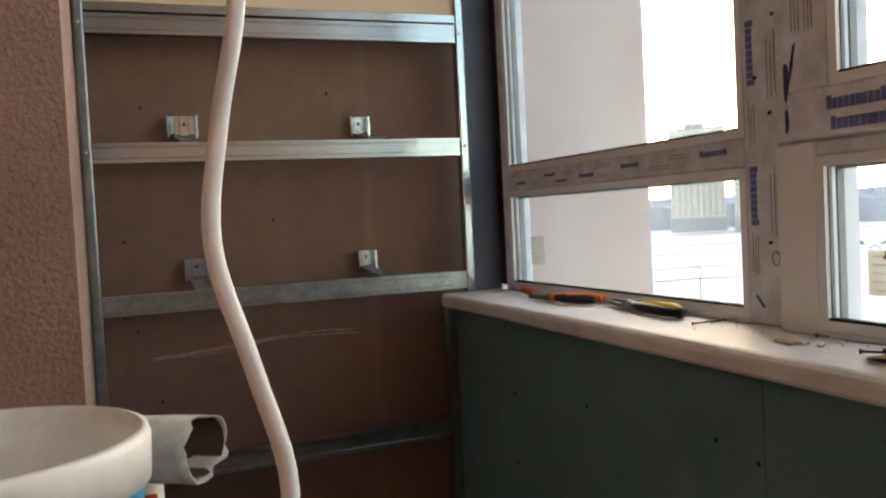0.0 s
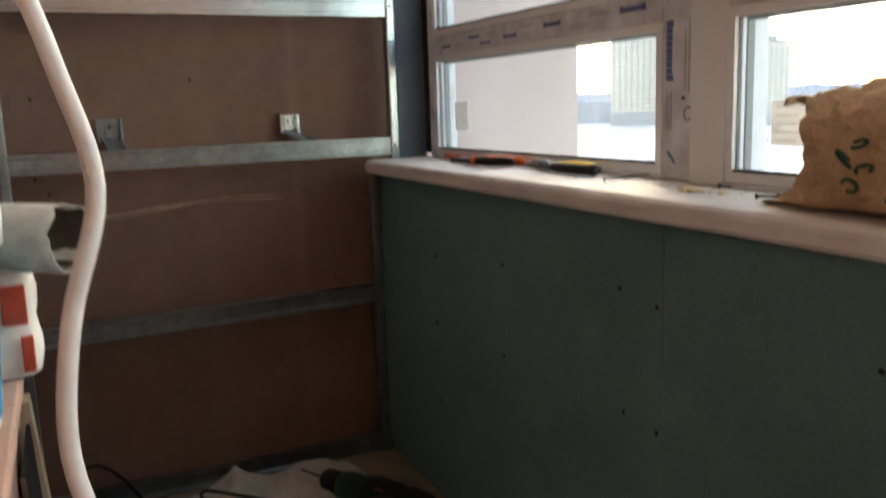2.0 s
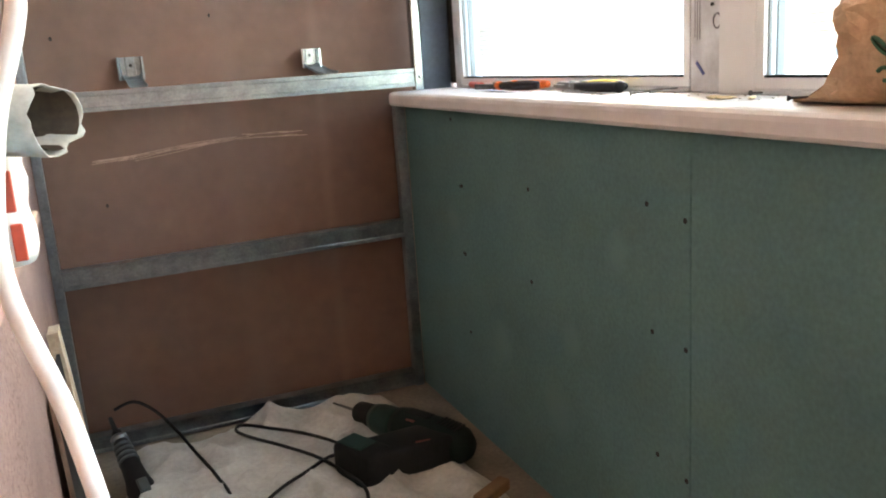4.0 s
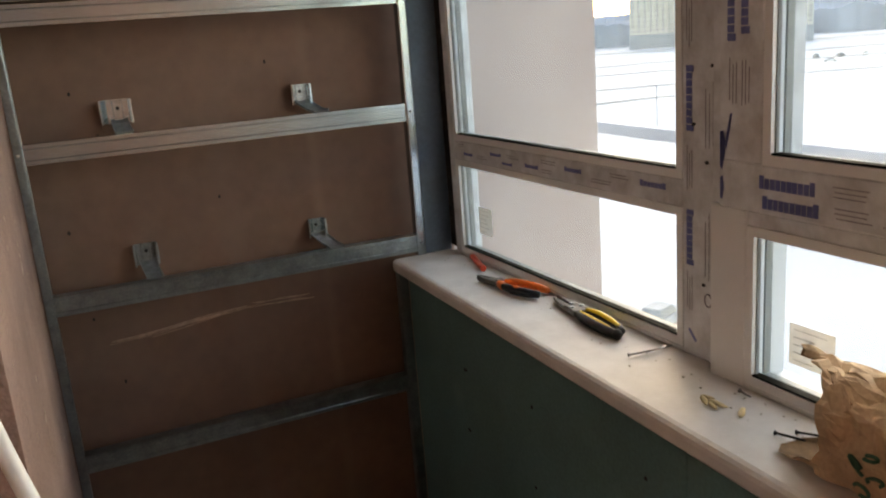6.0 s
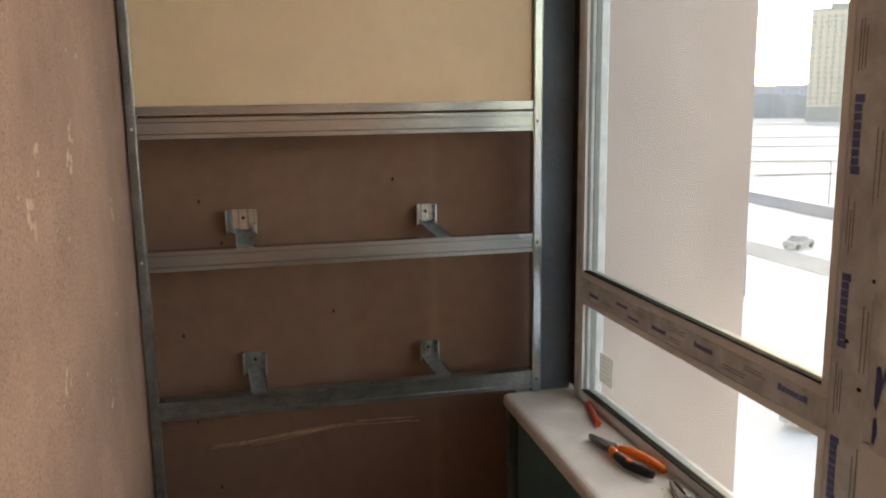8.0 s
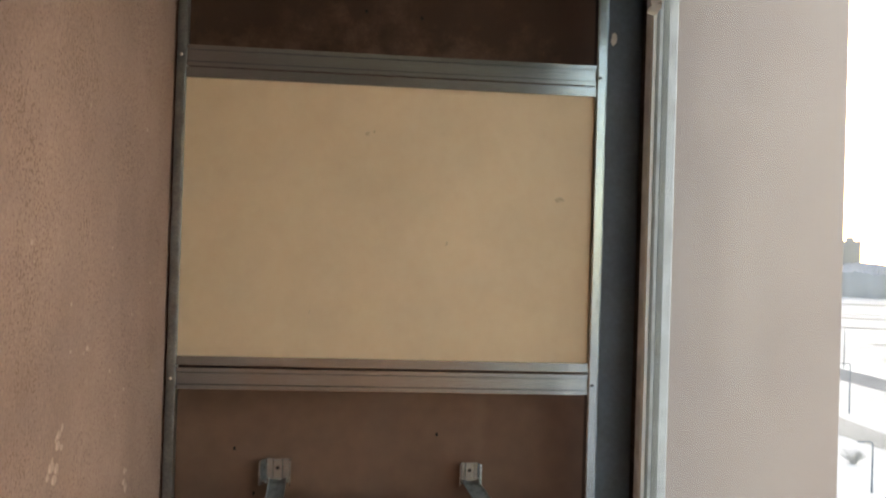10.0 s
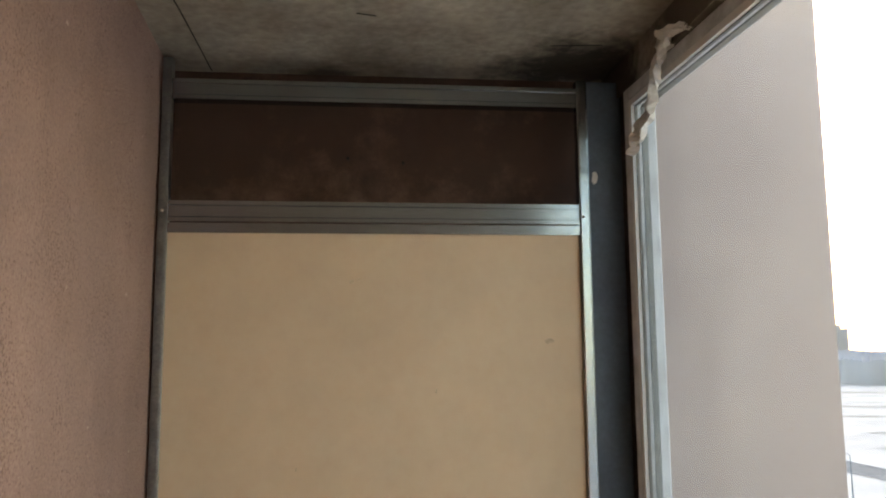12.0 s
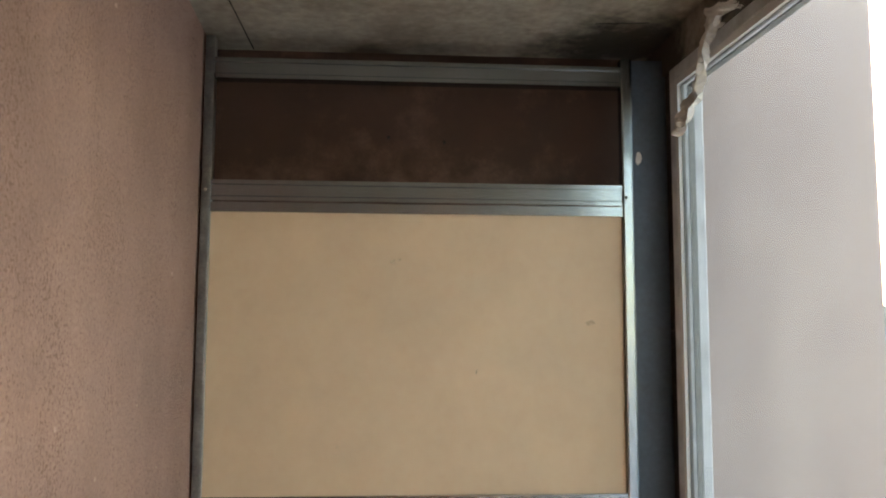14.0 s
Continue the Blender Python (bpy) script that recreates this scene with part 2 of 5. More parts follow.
M_CYAN = mat("blue_label", (0.02, 0.24, 0.42), 0.4, 0, 0.06, 30)
M_PAPER = mat("grey_paper", (0.50, 0.485, 0.44), 0.8, 0, 0.12, 22, 140, 0.001, 50, tint=(0.36, 0.345, 0.30), spec=0.2)
M_LINING = mat("brown_shaded_lining", (0.085, 0.066, 0.052), 0.9, 0, 0.15, 40, 140, 0.001, 50, spec=0.1)
M_PACKET = mat("printed_white_paper", (0.74, 0.73, 0.70), 0.6, 0, 0.06, 25)
M_PIPE = mat("white_hose", (0.74, 0.73, 0.72), 0.38, 0, 0.08, 26, 420, tint=(0.62, 0.59, 0.57))
M_CLOTH = mat("white_sheeting", (0.54, 0.525, 0.49), 0.7, 0, 0.1, 7, 90, 0.0008, 40, tint=(0.37, 0.345, 0.31))
M_TOOLDARK = mat("black_green_casing", (0.010, 0.022, 0.020), 0.6, 0, 0.12, 40, spec=0.25)
M_SPACER = mat("grey_spacer", (0.24, 0.265, 0.265), 0.5, 0, 0.05, 30)
M_CRUMB = mat("pale_crumbs", (0.50, 0.46, 0.41), 0.9, 0, 0.1, 60)
M_TOOLGREY = mat("grey_casing", (0.10, 0.115, 0.12), 0.5, 0, 0.12, 40)
M_TOOLGREEN = mat("dark_green_casing", (0.012, 0.050, 0.040), 0.42, 0, 0.1, 40)
M_BOARD = mat("raw_board_edge", (0.62, 0.50, 0.35), 0.8, 0, 0.12, 30, 140, 0.001, 120)
M_BOARDFACE = mat("brown_board", (0.20, 0.13, 0.09), 0.7, 0, 0.12, 8, 120)
M_FOAM = mat("yellow_foam", (0.74, 0.60, 0.36), 0.9, 0, 0.12, 40, 140, 0.001, 120)
M_POLY = mat("crumpled_film", (0.76, 0.745, 0.71), 0.45, 0, 0.12, 14, 90, 0.002, 30)
M_SNOW = mat("trodden_snow", (0.66, 0.66, 0.67), 0.9, 0, 0.04, 0.035, 0.8, 0, 1, tint=(0.46, 0.47, 0.49), spec=0.1)
M_ROAD = mat("slushy_asphalt", (0.24, 0.25, 0.27), 1.0, 0, 0.1, 0.06, 0.9, tint=(0.18, 0.19, 0.21), spec=0.0)
M_TRACK = mat("sandy_track", (0.40, 0.395, 0.385), 0.9, 0, 0.08, 0.08, 0.9, spec=0.0)
# The woods' bluish grey has the haze of distance mixed into it.
M_WOOD = mat("distant_woods", (0.29, 0.33, 0.38), 0.95, 0, 0.14, 0.03, 0.4, spec=0.0)
M_TOWER = mat("pale_facade", (0.46, 0.43, 0.38), 0.85, 0, 0.05, 0.05, 0.5)
M_TOWER2 = mat("grey_facade", (0.25, 0.265, 0.285), 0.85, 0, 0.08, 0.05, 0.5)
M_PANE = mat("far_window_pane", (0.22, 0.235, 0.25), 0.3, 0, 0.1, 0.2, 1)
M_CAR = mat("grey_car_paint", (0.12, 0.14, 0.16), 0.3, 0.2, 0.1, 2)
M_CARG = mat("snowy_grey_paint", (0.33, 0.34, 0.355), 0.7, 0, 0.1, 2)
M_CARW = mat("white_car_paint", (0.62, 0.62, 0.62), 0.3, 0, 0.05, 2)
M_TWIG = mat("bare_twigs", (0.33, 0.34, 0.35), 0.9, 0, 0.15, 2)


# ---------------------------------------------------------------- builders
def mesh(name, bm, material, smooth=False):
    bmesh.ops.recalc_face_normals(bm, faces=bm.faces)
    me = bpy.data.meshes.new(name)
    bm.to_mesh(me)
    bm.free()
    me.materials.append(material)
    if smooth:
        for p in me.polygons:
            p.use_smooth = True
    return me


def part(name, bm, material, parent=None, label="", smooth=False, m=None):
    """Links a bmesh as one mesh object, under a thing or a part if one is given."""
    ob = new(name, mesh(name, bm, material, smooth))
    if parent:
        ob.parent = parent
    if m is not None:
        ob.matrix_local = m
    return tagged(ob, label)


def thing(name, label, category, group="", m=None, kind=""):
    ob = new(name)
    ob.empty_display_size = 0.05
    if m is not None:
        ob.matrix_world = m
    return tagged(ob, label, category, group, kind)


def structure(name, bm, material, label, category=""):
    return tagged(part(name, bm, material), label, category or name.split("_")[0], "", "structure")


def box(x0, x1, y0, y1, z0, z1, bevel=0.0, bm=None, seg=1):
    bm = bm or bmesh.new()
    made = bmesh.ops.create_cube(bm, size=1.0)["verts"]
    for v in made:
        v.co = (x0 + (v.co.x + 0.5) * (x1 - x0), y0 + (v.co.y + 0.5) * (y1 - y0), z0 + (v.co.z + 0.5) * (z1 - z0))
    if bevel:
        edges = list({e for v in made for e in v.link_edges})
        bmesh.ops.bevel(bm, geom=edges, offset=bevel, segments=seg, profile=0.5, affect="EDGES")
    return bm


def prism(poly, z0, z1, bm=None):
    """An upright prism on a plan polygon."""
    bm = bm or bmesh.new()
    lo = [bm.verts.new((x, y, z0)) for x, y in poly]
    hi = [bm.verts.new((x, y, z1)) for x, y in poly]
    bm.faces.new(lo[::-1])
    bm.faces.new(hi)
    k = len(poly)
    for i in range(k):
        bm.faces.new((lo[i], lo[(i + 1) % k], hi[(i + 1) % k], hi[i]))
    return bm


def sheet(points, a, b, axis, thick=0.001):
    """Bent sheet metal: a profile drawn in the other two axes, run along axis from a to b."""
    bm = bmesh.new()

    def place(p, s):
        return {"x": (s, p[0], p[1]), "y": (p[0], s, p[1]), "z": (p[0], p[1], s)}[axis]

    one = [bm.verts.new(place(p, a)) for p in points]
    two = [bm.verts.new(place(p, b)) for p in points]
    for i in range(len(points) - 1):
        bm.faces.new((one[i], one[i + 1], two[i + 1], two[i]))
    bmesh.ops.recalc_face_normals(bm, faces=bm.faces)
    bmesh.ops.solidify(bm, geom=bm.faces[:], thickness=thick)
    return bm


def ring(u0, u1, z0, z1, t, w0, w1):
    """A mitred rectangular ring in the window's plane: t wide, from depth w0 to w1."""
    bm = bmesh.new()
    rows = []
    for w in (w0, w1):
        rows.append([bm.verts.new((w, -u, z)) for u, z in ((u0, z0), (u1, z0), (u1, z1), (u0, z1))])
        rows.append([bm.verts.new((w, -u, z)) for u, z in ((u0 + t, z0 + t), (u1 - t, z0 + t), (u1 - t, z1 - t), (u0 + t, z1 - t))])
    for i in range(4):
        j = (i + 1) % 4
        bm.faces.new((rows[0][i], rows[0][j], rows[1][j], rows[1][i]))
        bm.faces.new((rows[2][i], rows[3][i], rows[3][j], rows[2][j]))
        bm.faces.new((rows[0][i], rows[2][i], rows[2][j], rows[0][j]))
        bm.faces.new((rows[1][i], rows[1][j], rows[3][j], rows[3][i]))
    return bm


def tube(points, radius, sides=10, bm=None, closed_ends=True, steps=6):
    """A round bar along a smooth line through the points; radius is one number or one for each point."""
    bm = bm or bmesh.new()
    pts = [Vector(p) for p in points]
    rad = list(radius) if isinstance(radius, (list, tuple)) else [radius] * len(pts)
    line, rr = [], []
    for i in range(len(pts) - 1):
        p0, p1, p2, p3 = pts[max(i - 1, 0)], pts[i], pts[i + 1], pts[min(i + 2, len(pts) - 1)]
        for k in range(steps):
            s = k / steps
            line.append(0.5 * ((2 * p1) + (p2 - p0) * s + (2 * p0 - 5 * p1 + 4 * p2 - p3) * s * s + (3 * p1 - p0 - 3 * p2 + p3) * s ** 3))
            rr.append(rad[i] * (1 - s) + rad[i + 1] * s)
    line.append(pts[-1])
    rr.append(rad[-1])
    rings, side = [], None
    for i, p in enumerate(line):
        d = (line[min(i + 1, len(line) - 1)] - line[max(i - 1, 0)]).normalized()
        if side is None:
            side = d.cross(Vector((0.3, 0.2, 0.93)))
            if side.length < 0.1:
                side = d.cross(Vector((1, 0, 0)))
        side = (side - d * side.dot(d)).normalized()
        up = d.cross(side)
        rings.append([bm.verts.new(p + rr[i] * (math.cos(a) * side + math.sin(a) * up)) for a in (2 * math.pi * k / sides for k in range(sides))])
    for a, b in zip(rings, rings[1:]):
        for k in range(sides):
            bm.faces.new((a[k], a[(k + 1) % sides], b[(k + 1) % sides], b[k]))
    if closed_ends:
        bm.faces.new(rings[0][::-1])
        bm.faces.new(rings[-1])
    return bm


def lathe(profile, sides=40, bm=None, turn=2 * math.pi):
    """A turned shell round the z axis from (radius, height) points."""
    bm = bm or bmesh.new()
    rows = [[bm.verts.new((r * math.cos(turn * k / sides), r * math.sin(turn * k / sides), z)) for k in range(sides)] for r, z in profile]
    for a, b in zip(rows, rows[1:]):
        for k in range(sides):
            bm.faces.new((a[k], a[(k + 1) % sides], b[(k + 1) % sides], b[k]))
    return bm


def slab(outline, h, bevel=0.0, bm=None, z=0.0):
    """A flat shape of thickness h lying on z."""
    bm = bm or bmesh.new()
    lo = [bm.verts.new((x, y, z)) for x, y in outline]
    face = bm.faces.new(lo)
    out = bmesh.ops.extrude_face_region(bm, geom=[face])
    for v in out["geom"]:
        if isinstance(v, bmesh.types.BMVert):
            v.co.z += h
    if bevel:
        bmesh.ops.bevel(bm, geom=[e for e in bm.edges if all(v.co.z > z + h * 0.9 for v in e.verts)], offset=bevel, segments=2, profile=0.5, affect="EDGES")
    return bm


# ---------------------------------------------------------------- large structure
CEIL = 2.727
EDGE_Y = -1.294          # corner of the recess in the long wall
LEDGE = 0.835
BACK_Y = 0.13


def wall_x(y):
    """The long plaster wall runs slightly askew."""
    return -0.027 - 0.0386 * y if y > EDGE_Y else 0.023


structure("floor", box(-0.5, 1.4, -3.6, 0.3, -0.2, 0.0), M_FLOOR, "dusty beige screed floor of the balcony")
bm = box(-0.9, 1.25, -3.6, 0.43, CEIL, CEIL + 0.2)
ceiling = structure("ceiling", bm, M_CEIL, "stained grey concrete balcony ceiling")
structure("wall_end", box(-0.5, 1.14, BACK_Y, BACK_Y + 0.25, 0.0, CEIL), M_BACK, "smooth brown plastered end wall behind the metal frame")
long_wall = structure("wall_long", prism([(wall_x(0.13), BACK_Y), (0.023, EDGE_Y), (-0.45, EDGE_Y), (-0.45, BACK_Y)], 0.0, CEIL), M_ROUGH,
                      "rough brown roughcast plaster wall")
structure("wall_below_recess", prism([(0.023, EDGE_Y), (0.023, -3.4), (-0.45, -3.4), (-0.45, EDGE_Y)], 0.0, LEDGE - 0.012), M_ROUGH,
          "rough brown plaster wall under the recess", "wall")
structure("wall_recess", box(-0.46, -0.42, -3.4, EDGE_Y, LEDGE - 0.012, CEIL), M_ROUGH, "brown plaster back of the wall recess", "wall")
structure("wall_near", box(-0.5, 1.5, -3.65, -3.4, 0.0, CEIL), M_ROUGH, "brown plaster wall closing the balcony", "wall")
structure("wall_parapet", box(0.960, 1.16, -3.4, BACK_Y, 0.0, 0.83), M_CONC, "concrete parapet behind the green boards", "wall")
structure("wall_lintel", box(1.075, 1.16, -3.4, BACK_Y, 2.645, CEIL), M_CONC, "dirty concrete strip above the window", "wall")
structure("wall_outer_fin", prism([(1.14, BACK_Y), (1.687, BACK_Y), (1.695, BACK_Y + 0.3), (1.14, BACK_Y + 0.3)], -17.0, 7.0), M_FIN,
          "pale pink rendered side wall outside the window", "wall")
structure("wall_facade_below", box(0.6, 1.2, -12.0, BACK_Y, -17.0, -0.2), M_FIN, "pale pink facade under the balcony", "wall")
structure("recess_sill", box(-0.42, 0.072, -1.84, EDGE_Y - 0.004, LEDGE - 0.012, LEDGE, 0.002), M_SMOOTH, "thin plastered sill in the wall recess", "sill")


def blot(cx, cy, rx, ry, seed, n=26):
    r = random.Random(seed)
    return [(cx + rx * math.cos(a) * s, cy + ry * math.sin(a) * s) for a, s in ((2 * math.pi * i / n, r.uniform(0.72, 1.1)) for i in range(n))]


for x0, y0, x1, y1 in ((0.07, 0.12, 0.05, -0.62), (0.43, -0.26, 0.47, -0.25), (0.88, -0.115, 1.0, -0.13)):
    bm = tube([(x0, y0, CEIL), ((x0 + x1) / 2 + 0.004, (y0 + y1) / 2, CEIL), (x1, y1, CEIL)], 0.0018, 5)
    part("ceiling_crack", bm, M_DARK, ceiling, "dark crack")

# ---------------------------------------------------------------- window
TILT = math.atan(0.0348)
window = thing("window_1", "white plastic balcony window with printed protective film", "window", "", pose(1.088, 0, 0, 0, 0, math.degrees(TILT)), "structure")
W_IN, W_OUT = -0.014, 0.056
Z0, ZT = 0.866, 2.645


def bar(name, u0, u1, z0, z1, w0=W_IN, w1=W_OUT, material=None, label="", bevel=0.003):
    return part(name, box(w0, w1, -u1, -u0, z0, z1, bevel), material or M_FILM, window, label)


def glazing(u0, u1, z0, z1, w):
    """Bead, gasket and pane of one light; u and z are its clear opening."""
    part("glazing_bead", ring(u0 - 0.016, u1 + 0.016, z0 - 0.016, z1 + 0.016, 0.016, w - 0.012, w + 0.004), M_PVC, window)
    part("gasket", ring(u0 - 0.001, u1 + 0.001, z0 - 0.001, z1 + 0.001, 0.003, w - 0.004, w + 0.003), M_GASKET, window, "dark grey rubber gasket")
    part("gasket", box(w - 0.0105, w + 0.0055, -u1, -u0, z0 + 0.0005, z0 + 0.0040), M_RUBBER, window, "black rubber gasket")
    p = part("pane", box(w + 0.006, w + 0.010, -u1 - 0.004, -u0 + 0.004, z0 - 0.004, z1 + 0.004), M_GLASS, window, "clear glass pane")
    p.visible_shadow = False
    part("pane_spacer", ring(u0 + 0.001, u1 - 0.001, z0 - 0.003, z1 - 0.001, 0.004, w + 0.012, w + 0.026), M_SPACER, window, "grey metal pane spacer")
    p = part("pane", box(w + 0.028, w + 0.032, -u1 - 0.004, -u0 + 0.004, z0 - 0.004, z1 + 0.004), M_GLASS, window, "clear glass pane")
    p.visible_shadow = False


# fixed lights beside the end wall
UA, UB = 0.089, 0.983
bar("frame_stile", 0.040, UA - 0.016, Z0, ZT)
bar("frame_rail", UA - 0.016, UB + 0.016, Z0, 0.893 - 0.016)
bar("frame_head", UA - 0.016, UB + 0.016, 2.612, ZT)
transom = bar("transom", UA - 0.016, UB + 0.016, 1.130 + 0.016, 1.215 - 0.016)
mullion = bar("mullion", UB + 0.016, 1.092, Z0, ZT)
glazing(UA, UB, 0.893, 1.130, -0.002)
glazing(UA, UB, 1.215, 2.596, -0.002)
# joint and second frame with the opening sash
bar("joint_cover", 1.093, 1.100, Z0, ZT, -0.008, 0.04, M_INK)
UC, UD = 1.200, 1.86
bar("frame_stile", 1.101, UC - 0.016, Z0, 1.175, -0.044, 0.05, M_PVC)
bar("frame_rail", UC - 0.016, UD + 0.016, Z0, 0.893 - 0.016, -0.044, 0.05, M_PVC)
lower_transom = bar("transom", UC - 0.016, UD + 0.016, 1.134 + 0.016, 1.175, -0.044, 0.05)
glazing(UC, UD, 0.893, 1.134, -0.033)
bar("frame_stile", 1.101, 1.135, 1.176, ZT, -0.040, 0.05)
sash_rail = bar("sash_rail", 1.136, UD + 0.06, 1.178, 1.270 - 0.016, -0.058, 0.03)
sash_stile = bar("sash_stile", 1.136, 1.243 - 0.016, 1.270 - 0.016, 2.60, -0.058, 0.03)
bar("sash_head", 1.243 - 0.016, UD + 0.06, 2.56, 2.60, -0.058, 0.03)
bar("frame_head", 1.135, UD + 0.06, 2.601, ZT, -0.040, 0.05)
glazing(1.243, UD, 1.270, 2.544, -0.046)
bar("sash_stile", UD + 0.016, UD + 0.10, 1.270 - 0.016, 2.60, -0.058, 0.03, M_PVC)
bar("frame_stile", UD + 0.016, UD + 0.10, Z0, 1.17, -0.044, 0.05, M_PVC)
# lights further along
UE, UF = 2.06, 3.28
bar("mullion", UD + 0.10, UE - 0.016, Z0, ZT)
bar("frame_rail", UE - 0.016, UF + 0.016, Z0, 0.877)
bar("transom", UE - 0.016, UF + 0.016, 1.146, 1.199)
bar("frame_head", UE - 0.016, UF + 0.016, 2.612, ZT)
bar("frame_stile", UF + 0.016, UF + 0.12, Z0, ZT)
glazing(UE, UF, 0.893, 1.130, -0.002)
glazing(UE, UF, 1.215, 2.596, -0.002)


def marks(holder, w, u, z, length, height, along, count=8, material=None, seed=0):
    """A printed mark on the film, as a row of short plain bars."""
    r = random.Random(seed)
    bm = bmesh.new()
    step = length / count
    for i in range(count):
        a0 = i * step + step * 0.04
        a1 = a0 + step * r.uniform(0.84, 0.92)
        h0, h1 = height * -0.34, height * (0.52 if i in (0, count - 1) else 0.36)
        if along == "u":
            box(w - 0.0006, w, -(u + a1), -(u + a0), z + h0, z + h1, bm=bm)
        else:
            box(w - 0.0006, w, -(u + h1), -(u + h0), z + a0, z + a1, bm=bm)
    return part("printed_mark", bm, material or M_BLUE, holder)


def fine_print(holder, w, u, z, length, along, lines=3, gap=0.006, seed=0):
    r = random.Random(seed)
    bm = bmesh.new()
    for k in range(lines):
        s0, s1 = r.uniform(0, 0.15) * length, r.uniform(0.75, 1) * length
        if along == "u":
            box(w - 0.0005, w, -(u + s1), -(u + s0), z + k * gap, z + k * gap + 0.0014, bm=bm)
        else:
            box(w - 0.0005, w, -(u + k * gap + 0.0014), -(u + k * gap), z + s0, z + s1, bm=bm)
    return part("printed_mark", bm, M_INK, holder)


wi = W_IN - 0.0002
for i, (u, z, ln, h) in enumerate(((0.13, 1.165, 0.05, 0.010), (0.28, 1.178, 0.055, 0.010), (0.45, 1.166, 0.06, 0.011), (0.62, 1.176, 0.065, 0.012), (0.88, 1.178, 0.075, 0.014), (0.34, 1.160, 0.05, 0.008))):
    marks(transom, wi, u, z, ln, h, "u", 7, None, i)
for i, (u, z, ln) in enumerate(((0.10, 1.183, 0.04), (0.20, 1.160, 0.06), (0.36, 1.176, 0.06), (0.52, 1.180, 0.07), (0.52, 1.158, 0.06), (0.71, 1.160, 0.08), (0.78, 1.178, 0.07))):
    fine_print(transom, wi, u, z, ln, "u", 2, 0.006, i)
for i, (z, ln) in enumerate(((1.045, 0.105), (1.29, 0.115), (1.55, 0.115), (1.80, 0.115), (2.06, 0.115), (2.3, 0.115))):
    marks(mullion, wi, 1.018, z - 0.003, ln, 0.021, "z", 9, None, 20 + i)
for i, z in enumerate((0.95, 1.18, 1.43, 1.69, 1.94, 2.2)):
    fine_print(mullion, wi, 1.012, z, 0.085, "z", 3, 0.006, i)
    fine_print(mullion, wi, 1.058, z + 0.07, 0.13, "z", 3, 0.009, i + 9)
bm = box(wi - 0.0006, wi, -1.04, -1.012, 0.905, 0.911)
bmesh.ops.rotate(bm, verts=bm.verts, cent=(wi, -1.026, 0.908), matrix=Matrix.Rotation(radians(48), 3, "X"))
part("printed_mark", bm, M_BLUE, mullion)
bm = tube([(wi, -1.066 + 0.009 * math.cos(a), 0.985 + 0.012 * math.sin(a)) for a in (k * math.pi / 4 for k in range(9))], 0.0016, 5, steps=2)
part("printed_mark", bm, M_INK, mullion)
ws = -0.0582
for i, (u, z) in enumerate(((1.222, 1.226), (1.229, 1.195), (1.52, 1.226), (1.53, 1.195))):
    marks(sash_rail, ws, u, z, 0.105, 0.024, "u", 10, None, 50 + i)
for i, u in enumerate((1.355, 1.435, 1.66)):
    fine_print(sash_rail, ws, u, 1.192, 0.07, "u", 3, 0.007, i)
    fine_print(sash_rail, ws, u, 1.222, 0.07, "u", 3, 0.007, i + 4)
for i, z in enumerate((1.44, 1.70, 1.96, 2.22)):
    marks(sash_stile, ws, 1.160, z, 0.115, 0.020, "z", 9, None, 70 + i)
    marks(sash_stile, ws, 1.188, z + 0.01, 0.115, 0.020, "z", 9, None, 80 + i)
    fine_print(sash_stile, ws, 1.158, z - 0.10, 0.08, "z", 3, 0.007, i)
    fine_print(sash_stile, ws, 1.184, z - 0.10, 0.08, "z", 3, 0.007, i + 3)
# smeared blue print folded round the corner of the sash
bm = bmesh.new()
for pts in (((1.139, 1.300), (1.139, 1.245), (1.144, 1.238), (1.150, 1.262), (1.152, 1.285), (1.146, 1.302)), ((1.152, 1.292), (1.152, 1.268), (1.160, 1.302), (1.166, 1.332), (1.160, 1.328)), ((1.140, 1.226), (1.140, 1.192), (1.145, 1.190), (1.149, 1.208), (1.146, 1.230))):
    bm.faces.new([bm.verts.new((ws - 0.0006, -u, z)) for u, z in pts])
bmesh.ops.solidify(bm, geom=bm.faces[:], thickness=0.0005)
part("printed_mark", bm, M_BLUE, sash_stile, "smeared blue print")
for u, z in ((1.03, 1.30), (1.062, 1.235), (1.055, 1.012), (1.075, 1.40)):
    part("drill_hole", slab(blot(0, 0, 0.004, 0.005, 3, 10), 0.001), M_BLACK, mullion, "", False, Matrix.Translation((wi, -u, z)) @ pose(0, 0, 0, 0, -90, 0))


def glass_sticker(u, z0, w, wide, high, lines, label):
    st = thing("glass_sticker", label, "sticker", "", window.matrix_world @ Matrix.Translation((w, -u, z0)))
    part("paper", box(-0.0008, 0, -wide, 0, 0, high), M_STICK, st)
    bm = bmesh.new()
    for k in range(lines):
        z = high * (k + 0.6) / (lines + 0.4)
        box(-0.0014, -0.0009, -wide * (0.55 + 0.35 * ((k * 37) % 10) / 10), -wide * 0.1, z, z + high * 0.10 / lines * 1.3, bm=bm)
    part("print_line", bm, M_FAINT, st)


glass_sticker(0.163, 0.945, 0.003, 0.072, 0.075, 6, "small white paper label stuck on the lower pane")
glass_sticker(1.262, 0.936, -0.028, 0.085, 0.068, 5, "crumpled white paper label stuck on the window pane")

